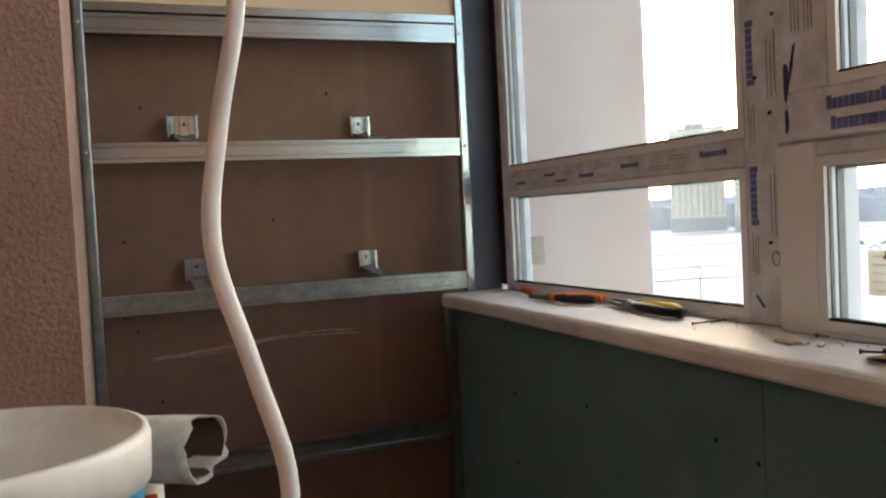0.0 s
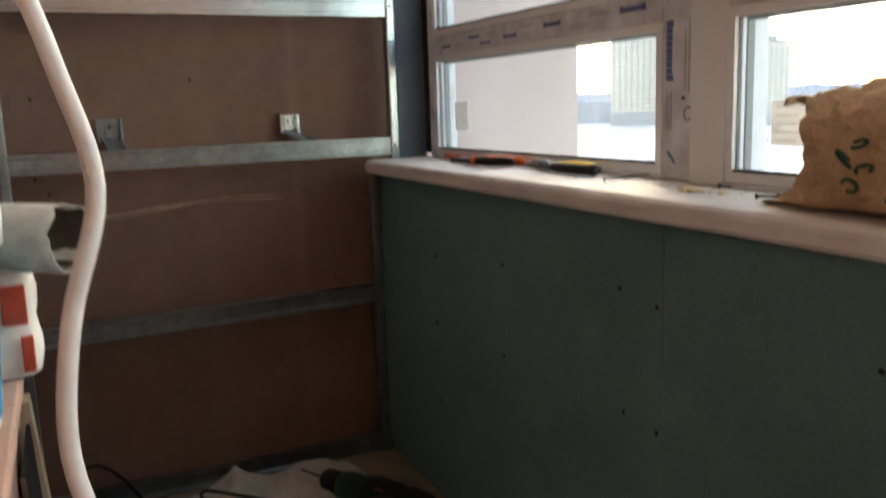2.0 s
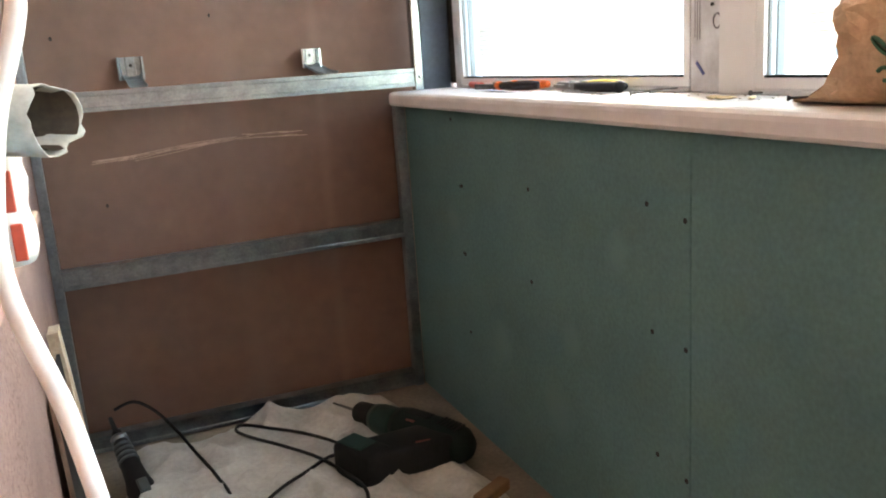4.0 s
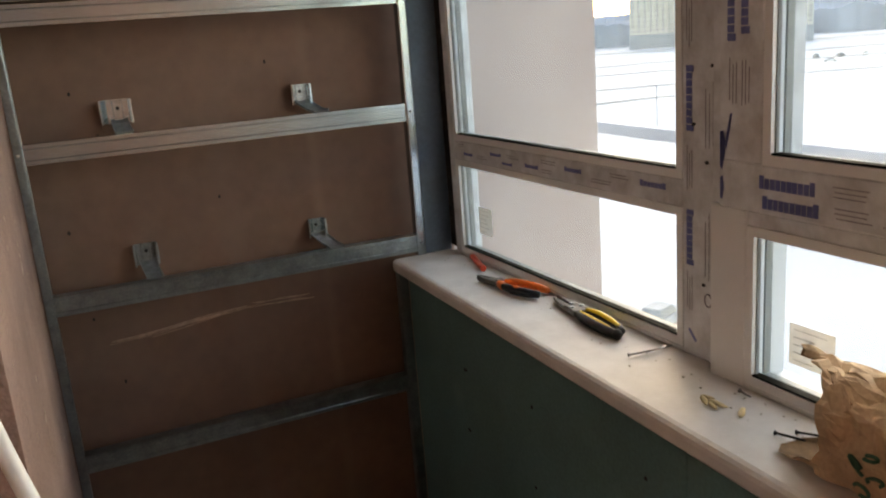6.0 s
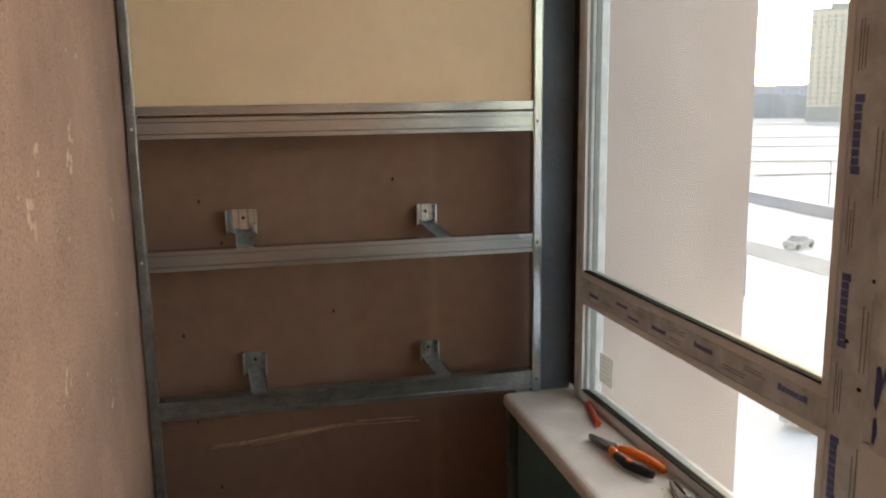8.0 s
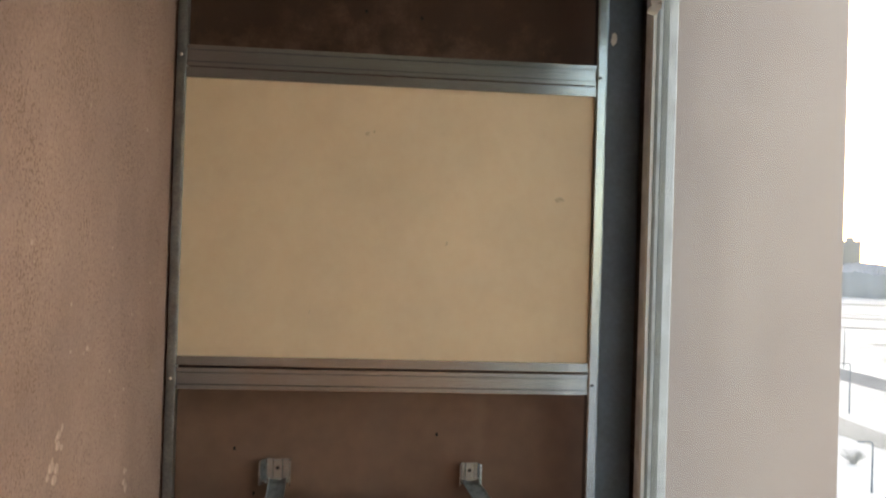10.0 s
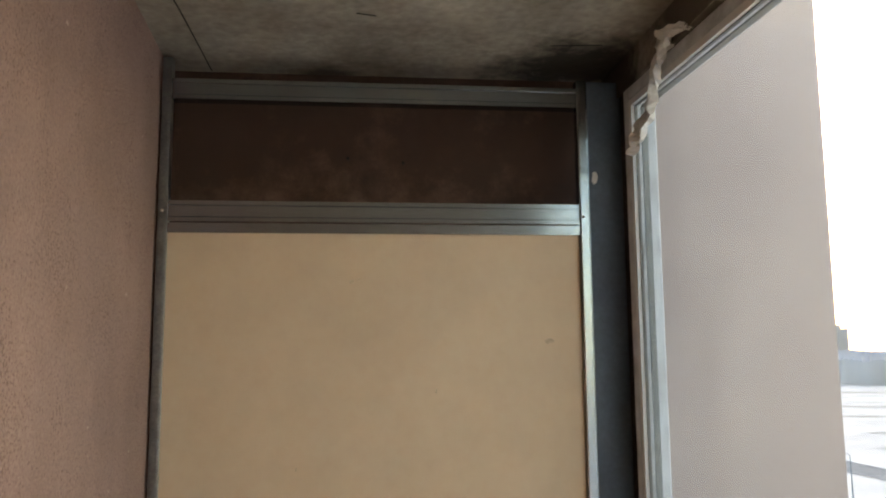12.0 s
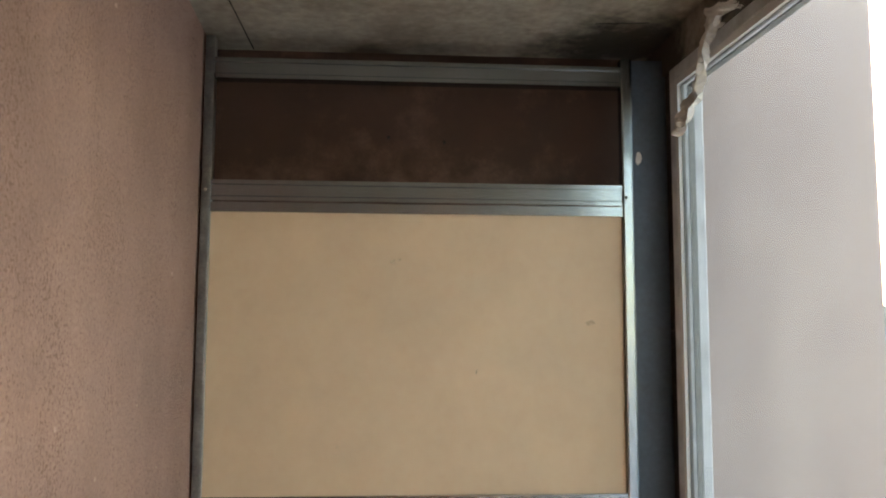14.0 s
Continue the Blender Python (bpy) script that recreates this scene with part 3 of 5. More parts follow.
# foam joint and grey column
bm = bmesh.new()
r = random.Random(2)
for i in range(44):
    z = 0.88 + i * 0.041
    box(1.084, 1.112 + r.uniform(0, 0.004), -0.036 - r.uniform(0, 0.003), 0.03, z, z + 0.0405, 0.002, bm)
foam = part("joint_foam", bm, M_FOAM_GAP)
tagged(foam, "dark mounting foam in the joint between column and window", "foam joint", "", "structure")
column = thing("steel_column", "dark grey painted metal column beside the window", "column")
part("casing", sheet([(0.997, 0.06), (0.997, 0.010), (1.0, 0.007), (1.080, 0.007), (1.083, 0.010), (1.083, 0.06)], 0.868, 2.684, "z", 0.0015), M_GREY, column)
part("plaster_smear", slab(blot(0, 0, 0.008, 0.016, 5, 14), 0.001), M_WHITE, column, "white smear", False, Matrix.Translation((1.012, 0.0065, 2.44)) @ pose(0, 0, 0, 90, 0, 0))

# ---------------------------------------------------------------- metal frame
frame_rack = thing("metal_stud_frame", "galvanised steel profile frame fixed in front of the brown wall", "metal frame")


def profile_rail(x0, x1, z0, h=0.050, y=0.0, material=None, name="rail"):
    a, b = h * 0.20, h * 0.80
    pts = [(y + 0.036, z0 + 0.006), (y + 0.036, z0), (y, z0), (y, z0 + a), (y + 0.0025, z0 + a + 0.002), (y + 0.0025, z0 + b - 0.002), (y, z0 + b), (y, z0 + h), (y + 0.036, z0 + h), (y + 0.036, z0 + h - 0.006)]
    return part(name, sheet(pts, x0, x1, "x"), material or M_ZINC, frame_rack)


for z in (0.447, 0.879, 1.258, 1.576, 2.324, 2.616):
    xr = 0.918 if z < 0.6 else 0.972
    rail = profile_rail(-0.002, xr, z, 0.049, 0.002, M_ZINC_OLD if z in (0.879, 0.447) else M_ZINC)
    if z < 0.6:
        for v in rail.data.vertices:
            v.co.z += 0.011 * v.co.x / xr
profile_rail(-0.002, 0.914, 0.004, 0.044, 0.002, M_ZINC_OLD, "floor_track")
for z0, z1 in ((1.629, 1.652), (2.298, 2.321)):
    part("edge_strip", sheet([(0.010, z0 + 0.002), (0.002, z0 + 0.002), (0.002, z1), (0.030, z1)] if z0 < 2 else [(0.030, z0), (0.002, z0), (0.002, z1), (0.010, z1)], -0.002, 0.972, "x"), M_ZINC, frame_rack)


def upright(x0, x1, z0, z1, y=0.0, material=None):
    return part("upright", sheet([(x0, y + 0.028), (x0, y), (x0 + 0.004, y - 0.001), (x1 - 0.004, y - 0.001), (x1, y), (x1, y + 0.028)], z0, z1, "z"), material or M_ZINC, frame_rack)


upright(-0.0215, 0.0, 0.0, 2.715, 0.0, M_ZINC_OLD)
upright(0.970, 0.9955, 0.868, 2.684)
upright(0.905, 0.932, 0.0, 0.830, 0.002, M_ZINC_OLD)
for x, z in ((-0.011, 2.348), (0.978, 2.343), (-0.011, 1.600), (0.980, 1.600), (-0.012, 1.284), (0.982, 1.284), (0.982, 0.905)):
    bm = bmesh.new()
    bmesh.ops.create_uvsphere(bm, u_segments=8, v_segments=5, radius=0.004)
    bmesh.ops.scale(bm, vec=(1, 0.5, 1), verts=bm.verts)
    part("screw_head", bm, M_WHITE if x < 0 else M_TOOL, frame_rack, "", True, Matrix.Translation((x, -0.002, z)))

panel = thing("hardboard_panel", "plain tan hardboard panel set in the metal frame", "panel")
part("board", box(-0.001, 0.9695, 0.010, 0.020, 1.640, 2.310, 0.001), M_PANEL, panel)
for i, (x, z, s) in enumerate(((0.89, 2.045, 0.012), (0.425, 2.185, 0.010), (0.44, 2.19, 0.006), (0.62, 1.93, 0.009), (0.30, 1.76, 0.008))):
    part("stain", slab(blot(0, 0, s, s * 0.6, i + 30, 16), 0.0006), M_PANELMARK, panel, "faint brown stain", False, Matrix.Translation((x, 0.0098, z)) @ pose(0, 0, 0, 90, 0, 20 * i))


def hanger(x, z_top, rail_top, skew, wide, flare, metal, label):
    """A cut and bent profile piece: plate on the wall, tongue forward on to the rail."""
    h = thing("hanger_bracket", label, "bracket", "hanger brackets", Matrix.Translation((x, 0, 0)))
    zb = rail_top + 0.020
    k = wide / 2
    deep = 0.125 - 0.024
    rim = [(-k - flare + 0.004, deep - 0.0005), (-k - flare, deep), (-k, 0.122), (-k + 0.003, 0.125), (-0.012, 0.125), (-0.010, 0.122), (0.010, 0.122),
           (0.012, 0.125), (k - 0.003, 0.125), (k, 0.122), (k + 0.004, deep), (k - 0.001, deep - 0.0005)]
    part("plate", sheet(rim, zb, z_top, "z"), metal, h)
    bm = bmesh.new()
    t = 0.021
    rows = []
    for y, z, dx in ((0.1245, zb + 0.012, 0), (0.112, zb + 0.002, skew * 0.2), (0.055, rail_top + 0.005, skew * 0.8), (0.040, rail_top + 0.0022, skew), (0.006, rail_top + 0.0022, skew)):
        rows.append([bm.verts.new((dx + s * t, y, z)) for s in (-1, -0.9, 0.9, 1)])
        rows[-1][0].co.z += 0.006
        rows[-1][3].co.z += 0.006
    for a, b in zip(rows, rows[1:]):
        for i in range(3):
            bm.faces.new((a[i], a[i + 1], b[i + 1], b[i]))
    bmesh.ops.recalc_face_normals(bm, faces=bm.faces)
    bmesh.ops.solidify(bm, geom=bm.faces[:], thickness=0.001)
    part("tongue", bm, M_ZINC_DULL, h)
    bm = bmesh.new()
    bmesh.ops.create_cone(bm, segments=10, radius1=0.0045, radius2=0.003, depth=0.004, cap_ends=True)
    part("screw", bm, M_BLACK, h, "black screw head", True, Matrix.Translation((0, 0.1195, (zb + z_top) / 2 + 0.008)) @ pose(0, 0, 0, 90, 0, 0))
    return h


BRIGHT = "bent galvanised steel hanger between brown wall and rail"
hanger(0.228, 1.388, 1.307, 0.002, 0.060, 0.014, M_ZINC_NEW, "bent bright steel hanger with a flared side")
hanger(0.706, 1.382, 1.307, 0.024, 0.048, 0.004, M_ZINC_NEW, BRIGHT)
hanger(0.238, 1.006, 0.928, 0.008, 0.054, 0.006, M_ZINC_DULL, "dull dark grey steel hanger twisted on to the rail")
hanger(0.708, 1.000, 0.928, 0.024, 0.046, 0.004, M_ZINC_NEW, BRIGHT)

# scratches and streaks on the end wall
end_wall = bpy.data.objects["wall_end"]
r = random.Random(9)
M_SCRATCH = mat("plaster_scratch", (0.50, 0.34, 0.26), 0.9, 0, 0.15, 40, 120, spec=0.1)
for k in range(9):
    off = r.uniform(-0.012, 0.012)
    x0, x1 = r.uniform(0.10, 0.30), r.uniform(0.42, 0.53)
    pts = [(x, BACK_Y, 0.738 + off * (1 - (x - 0.1) / 0.5) + 0.105 * max(0, x - 0.12) + r.uniform(-0.002, 0.002)) for x in [x0 + (x1 - x0) * i / 5 for i in range(6)]]
    part("scratch", tube(pts, 0.0011, 4, steps=3), M_SCRATCH, end_wall, "pale scratch in plaster")
for k in range(5):
    off = r.uniform(-0.008, 0.006)
    pts = [(x, BACK_Y, 0.777 + off + r.uniform(-0.002, 0.002) - 0.03 * (x - 0.5)) for x in (0.49 + 0.01 * k, 0.54, 0.59, 0.64, 0.68 - 0.012 * k)]
    part("scratch", tube(pts, 0.0012, 4, steps=3), M_SCRATCH, end_wall, "pale scratch in plaster")
for x, z in ((0.12, 1.41), (0.06, 1.06), (0.08, 0.82), (0.45, 1.10), (0.62, 1.45), (0.55, 2.50), (0.41, 2.51), (0.17, 1.30), (0.66, 1.86), (0.05, 0.86), (0.13, 0.63)):
    part("plaster_pit", slab(blot(0, 0, 0.004, 0.006, int(x * 99), 9), 0.0006), M_DARK, end_wall, "dark pit", False, Matrix.Translation((x, BACK_Y - 0.0001, z)) @ pose(0, 0, 0, 90, 0, 0))

# chips in the long wall
r = random.Random(12)
SPOTS = [(-0.74, 1.624), (-0.765, 1.583), (-0.335, 1.45), (-1.035, 1.523), (-0.99, 1.60), (-1.05, 1.54), (-0.93, 1.30), (-0.55, 1.15), (-0.80, 0.95)]
for k in range(92):
    if k < 46:
        y, z = r.uniform(-1.2, -0.15), r.uniform(0.3, 2.6)
        s = r.uniform(0.002, 0.005)
    else:
        spot = SPOTS[k % len(SPOTS)]
        y, z = spot[0] + r.gauss(0, 0.012), spot[1] + r.gauss(0, 0.012)
        s = r.uniform(0.003, 0.009)
    part("plaster_chip", slab(blot(0, 0, s, s * r.uniform(0.5, 1.6), k, 8), 0.0012), M_CHIP, long_wall, "", False, Matrix.Translation((wall_x(y) - 0.0004, y, z)) @ pose(0, 0, 0, 0, 90, 0))

# ---------------------------------------------------------------- parapet boards and sill
for y0, y1 in ((-1.2185, 0.004), (-2.43, -1.2205), (-3.4, -2.432)):
    sheet_ob = thing("plasterboard_sheet", "green moisture-resistant plasterboard sheet screwed under the sill", "plasterboard", "plasterboard sheets")
    part("board", box(0.935, 0.9475, y0, y1, 0.006, 0.826, 0.001), M_GREEN, sheet_ob)
    if y0 > -2:
        holes = [(-1.112, 0.705), (-1.124, 0.492), (-1.136, 0.276), (-0.708, 0.679), (-0.707, 0.481), (-0.356, 0.644), (-0.366, 0.645), (-0.356, 0.475), (-0.364, 0.474), (-0.367, 0.271), (-1.208, 0.692), (-1.210, 0.486), (-1.212, 0.262), (-0.32, 0.805)]
    else:
        holes = [(y0 + 0.4 * i + 0.03, z) for i in range(3) for z in (0.25, 0.48, 0.70)]
    for y, z in holes:
        bm = bmesh.new()
        bmesh.ops.create_cone(bm, segments=9, radius1=0.0048, radius2=0.0036, depth=0.0016, cap_ends=True)
        part("screw_head", bm, M_BLACK, sheet_ob, "black drywall screw", False, Matrix.Translation((0.9346, y, z)) @ pose(0, 0, 0, 0, 90, 0))

bm = sheet([(1.075, 0.868), (0.904, 0.868), (0.896, 0.866), (0.891, 0.861), (0.8895, 0.854), (0.890, 0.838), (0.894, 0.832), (0.901, 0.830), (1.075, 0.830)], -3.4, 0.006, "y", 0.002)
bmesh.ops.holes_fill(bm, edges=[e for e in bm.edges if e.is_boundary])
for v in bm.verts:
    if v.co.x < 1.0:
        v.co.x += 0.001 - 0.006 * v.co.y          # the nose runs slightly askew
sill = thing("window_sill_board", "white plastic window sill dusted with plaster crumbs", "window sill")
part("board", bm, M_SILL, sill)
part("board_core", box(0.918, 1.14, -3.4, 0.004, 0.8325, 0.8655), M_SILL, sill)
SILL = 0.868

# ---------------------------------------------------------------- things on the sill
# small red pencil
v = Vector((1.063, -0.20, SILL))
red = thing("red_pencil", "short red carpenter pencil lying on the white sill", "pencil", "", Matrix.Translation(v) @ pose(0, 0, 0, 0, 0, 77) @ Matrix.Scale(1.25, 4))
part("barrel", tube([(-0.06, 0, 0.007), (0.045, 0, 0.007)], 0.007, 8, steps=1), M_RED, red)
part("tip", tube([(0.045, 0, 0.007), (0.062, 0, 0.005)], [0.007, 0.001], 8, steps=1), M_BOARD, red, "bare wooden tip")


def grip(points, radius, z=0.012):
    return tube([(x, y, z) for x, y in points], radius, 10)


# combination pliers, jaws towards the end wall
pl = thing("combination_pliers", "orange and black combination pliers lying on the sill", "pliers", "", Matrix.Translation((0.996, -0.342, SILL)) @ pose(0, 0, 0, 0, 0, -74) @ Matrix.Scale(1.06, 4))
part("jaw", slab([(0, -0.003), (0.03, -0.010), (0.062, -0.014), (0.085, -0.012), (0.085, 0.0), (0.0, -0.0004)], 0.012, 0.002, None, 0.004), M_TOOL, pl, "dark steel jaw")
part("jaw", slab([(0, 0.0004), (0.085, 0.0008), (0.085, 0.012), (0.062, 0.014), (0.03, 0.010), (0, 0.004)], 0.012, 0.002, None, 0.004), M_TOOL, pl, "dark steel jaw")
bm = bmesh.new()
bmesh.ops.create_cone(bm, segments=16, radius1=0.011, radius2=0.010, depth=0.017, cap_ends=True)
part("pivot", bm, M_TOOL, pl, "", False, Matrix.Translation((0.075, 0, 0.011)))
part("handle", grip([(0.085, 0.008), (0.105, 0.017), (0.15, 0.024), (0.195, 0.020), (0.215, 0.016)], [0.006, 0.0095, 0.0095, 0.009, 0.007]), M_ORANGE, pl, "orange grip", True)
h2 = part("handle", grip([(0.105, -0.018), (0.15, -0.027), (0.195, -0.023), (0.219, -0.016)], [0.008, 0.0105, 0.0105, 0.008], 0.0125), M_BLACK, pl, "black grip with orange ends", True)
part("collar", grip([(0.080, -0.006), (0.095, -0.014), (0.112, -0.021)], [0.006, 0.0105, 0.0095], 0.0125), M_ORANGE, h2, "orange grip collar", True)
part("inlay", grip([(0.150, -0.0275), (0.160, -0.0275), (0.170, -0.0268)], [0.003, 0.006, 0.003], 0.0195), M_ORANGE, h2, "orange inlay", True)
part("inlay", grip([(0.12, -0.0135), (0.15, -0.0175), (0.19, -0.0145)], [0.004, 0.0055, 0.004], 0.0135), M_ORANGE, h2, "orange inner edge", True)

# tin snips
sn = thing("tin_snips", "black and yellow tin snips lying on the sill", "snips", "", Matrix.Translation((1.064, -0.600, SILL)) @ pose(0, 0, 0, 0, 0, -93))
part("blade", slab([(0, 0.0), (0.03, -0.009), (0.075, -0.016), (0.10, -0.012), (0.10, 0.002)], 0.008, 0.001, None, 0.006), M_TOOL, sn, "dark steel blade")
part("blade", slab([(0.004, 0.006), (0.10, 0.001), (0.10, 0.014), (0.07, 0.017), (0.03, 0.012)], 0.008, 0.001, None, 0.010), M_TOOL, sn, "dark steel blade")
for x, y in ((0.085, 0.0), (0.108, 0.012), (0.108, -0.012)):
    bm = bmesh.new()
    bmesh.ops.create_cone(bm, segments=12, radius1=0.007, radius2=0.006, depth=0.012, cap_ends=True)
    part("bolt", bm, M_ZINC_OLD, sn, "", False, Matrix.Translation((x, y, 0.016)))
part("lever", slab([(0.08, -0.016), (0.13, -0.020), (0.135, -0.006), (0.135, 0.008), (0.13, 0.020), (0.08, 0.016)], 0.014, 0.002, None, 0.005), M_TOOL, sn)
part("handle", grip([(0.125, 0.010), (0.17, 0.019), (0.23, 0.018), (0.275, 0.009)], [0.006, 0.0088, 0.0088, 0.007], 0.012), M_BLACK, sn, "black grip", True)
h1 = part("handle", grip([(0.125, -0.010), (0.17, -0.018), (0.23, -0.018), (0.285, -0.011)], [0.006, 0.0098, 0.0105, 0.0095], 0.012), M_BLACK, sn, "black grip", True)
part("inlay", grip([(0.135, 0.011), (0.17, 0.0185), (0.22, 0.0178), (0.258, 0.012)], [0.004, 0.0064, 0.0064, 0.004], 0.0175), M_YELLOW, sn, "yellow inlay", True)
part("inlay", grip([(0.14, -0.008), (0.19, -0.010), (0.255, -0.008)], [0.002, 0.0042, 0.002], 0.0185), M_YELLOW, h1, "yellow inlay", True)
bm = bmesh.new()
bmesh.ops.create_uvsphere(bm, u_segments=12, v_segments=8, radius=0.0115)
part("end_cap", bm, M_BLACK, sn, "black round end cap", True, Matrix.Translation((0.286, -0.010, 0.0125)))


def screw(x, y, turn, length, material, label):
    s = thing("loose_screw", label, "screw", "loose screws", Matrix.Translation((x, y, SILL + 0.0042)) @ pose(0, 0, 0, 0, -3, turn))
    part("shank", tube([(0.002, 0, 0), (length * 0.85, 0, 0), (length, 0, 0)], [0.0019, 0.0019, 0.0003], 7, steps=3), material, s)
    bm = bmesh.new()
    bmesh.ops.create_cone(bm, segments=12, radius1=0.0042, radius2=0.0018, depth=0.004, cap_ends=True)
    part("head", bm, material, s, "", False, pose(0, 0, 0, 0, 90, 0))


screw(1.008, -0.968, -12, 0.065, M_TOOL, "grey metal screw lying on the sill")
screw(1.045, -0.974, -6, 0.055, M_ZINC_OLD, "zinc screw lying on the sill")
screw(1.003, -1.338, -72, 0.045, M_BLACK, "black screw lying beside the paper bag")
screw(1.03, -1.352, -60, 0.04, M_BLACK, "black screw lying beside the paper bag")
screw(1.063, -1.20, -100, 0.03, M_TOOL, "short grey screw lying on the sill")

r = random.Random(21)
for x, y, s, tn in ((0.994, -1.192, 0.019, 62), (1.003, -1.212, 0.022, 95), (0.992, -1.214, 0.016, 75), (1.012, -1.258, 0.019, 40), (1.006, -1.186, 0.013, 110)):
    bm = bmesh.new()
    bmesh.ops.create_icosphere(bm, subdivisions=2, radius=1)
    for vv in bm.verts:
        vv.co *= 1 + 0.25 * noise.noise(vv.co * 2 + Vector((x * 90, y * 70, 0)))
    bmesh.ops.scale(bm, vec=(s, s * 0.30, 0.0025), verts=bm.verts)
    ob = part("foam_crumb", bm, M_FOAM, None, "", True, Matrix.Translation((x, y, SILL + 0.0028)) @ pose(0, 0, 0, 0, 0, tn))
    tagged(ob, "yellow crumb of mounting foam on the sill", "foam crumb", "foam crumbs")
bm = bmesh.new()
for k in range(70):
    y = r.uniform(-1.45, -0.05)
    x = 1.070 - abs(r.gauss(0, 0.035))
    s = r.uniform(0.0006, 0.0016)
    box(x - s, x + s, y - s, y + s, SILL, SILL + s, bm=bm)
tagged(part("plaster_dust", bm, M_CRUMB), "grey plaster crumbs scattered on the sill", "dust", "", "stuff")
bm = bmesh.new()
for k in range(70):
    y = -0.10 - r.random() ** 1.5 * 0.86
    y = -1.05 - y if r.random() < 0.6 else y
    s = r.uniform(0.0006, 0.002)
    box(1.076 + 0.0348 * -y - s, 1.076 + 0.0348 * -y + s, y - s, y + s, 0.8935, 0.8935 + s, bm=bm)
tagged(part("foam_dust", bm, M_CRUMB), "pale dust along the bottom of the pane", "dust", "", "stuff")


# ---------------------------------------------------------------- torn paper bag
bag = thing("paper_bag", "torn brown paper bag with green print lying on the sill", "paper bag", "", Matrix.Translation((1.0, -1.52, SILL)))
def crumpled_bag(inset):
    """A sack lying on its side with a torn open mouth; inset shrinks it for the lining."""
    b2 = bmesh.new()
    nu, nv = 44, 26
    rows = []
    for j in range(nv):
        s = j / (nv - 1)
        row = []
        for i in range(nu):
            a = 2 * math.pi * i / nu
            ca, sa = math.cos(a), math.sin(a)
            lip = 0.062 + 0.092 * max(0, -sa) ** 2 - 0.028 * max(0, -math.cos(a - 0.35)) ** 5 + 0.105 * max(0, math.cos(a - 0.95)) ** 3 + 0.012 * noise.noise(Vector((a * 2.5, 1, 8))) + 0.016 * noise.noise(Vector((a * 6, 3, 2)))
            y = lip + (-0.25 - lip) * s
            high = 0.142 + 0.012 * math.sin(min(1, s * 1.8) * math.pi / 2) - 0.10 * max(0, s - 0.8)
            rx = (0.066 + 0.006 * s) * (1 - max(0, s - 0.85) * 4) - inset
            x = rx * math.copysign(abs(ca) ** 0.75, ca)
            z = high / 2 + (high / 2 - inset) * math.copysign(abs(sa) ** 0.8, sa)
            p = Vector((x, y, z))
            g = 0.013 * noise.noise_vector(p * 15 + Vector((3, 1, 7))) + 0.013 * noise.noise_vector(p * 30) + 0.006 * noise.noise_vector(p * 70)
            p += Vector((g.x * 0.7, g.y, g.z * (1 if sa > -0.3 else 0.1)))
            p.z = max(p.z, 0.001 + inset)
            row.append(b2.verts.new(p))
        rows.append(row)
    for a, b3 in zip(rows, rows[1:]):
        for i in range(nu):
            b2.faces.new((a[i], a[(i + 1) % nu], b3[(i + 1) % nu], b3[i]))
    b2.faces.new(rows[-1])
    return b2


part("bag_body", crumpled_bag(0.0), M_KRAFT, bag)
# Inner sheet added in dark kraft to paint the shade inside the bag.
part("bag_lining", crumpled_bag(0.0016), M_KRAFT_IN, bag, "inner paper darkened for the shade in the mouth")
bm = bmesh.new()
for y, z, q in ((-0.030, 0.040, 0.2), (-0.048, 0.060, 2.3), (-0.022, 0.070, 4.1), (-0.040, 0.088, 1.0)):
    loop = [(-0.0735, y + 0.011 * math.cos(t + q), z + 0.007 * math.sin(t) + 0.003 * math.cos(t + q)) for t in (i * math.pi / 4 for i in range(7))]
    tube(loop, 0.0025, 5, bm, True, 2)
for k in range(4):
    y = -0.078 - 0.014 * k
    tube([(-0.0735, y, 0.025), (-0.0735, y - 0.008, 0.045), (-0.0735, y - 0.003, 0.070)], 0.0026, 5, bm, True, 3)
part("printed_mark", bm, M_INKGREEN, bag, "green printed shapes")

# ---------------------------------------------------------------- recess: bucket, packet, hose
bucket = thing("plastic_bucket", "white plastic putty bucket with a blue label on the recess sill", "bucket", "", Matrix.Translation((-0.018, -1.685, LEDGE)) @ Matrix.Diagonal((1.05, 1.05, 0.915, 1.0)))
H = 0.151
part("wall", lathe([(0.001, 0.003), (0.076, 0.003), (0.078, 0.0), (0.080, 0.006), (0.0875, H - 0.012), (0.0875, H), (0.0855, H), (0.0845, H - 0.01), (0.0770, 0.008), (0.001, 0.008)], 56), M_BUCKET, bucket, "", True)
part("rim", lathe([(0.0878, H - 0.030), (0.0915, H - 0.030), (0.0925, H - 0.004), (0.0910, H + 0.001), (0.0875, H + 0.002), (0.0858, H - 0.002)], 56), M_BUCKET, bucket, "", True)
part("label", lathe([(0.0812, 0.012), (0.0877, H - 0.032)], 56), M_CYAN, bucket, "blue printed label")
bm = lathe([(0.0820, 0.012), (0.0884, H - 0.032)], 60)
bmesh.ops.delete(bm, geom=[f for f in bm.faces if not (5.35 < math.atan2(f.calc_center_median().y, f.calc_center_median().x) % (2 * math.pi) < 5.75)], context="FACES")
part("label_stripe", bm, M_RED, bucket, "red label stripe")
part("plaster_crust", lathe([(0.001, 0.028), (0.05, 0.030), (0.07, 0.028), (0.079, 0.026)], 40), M_PAPER, bucket, "dried grey filler")

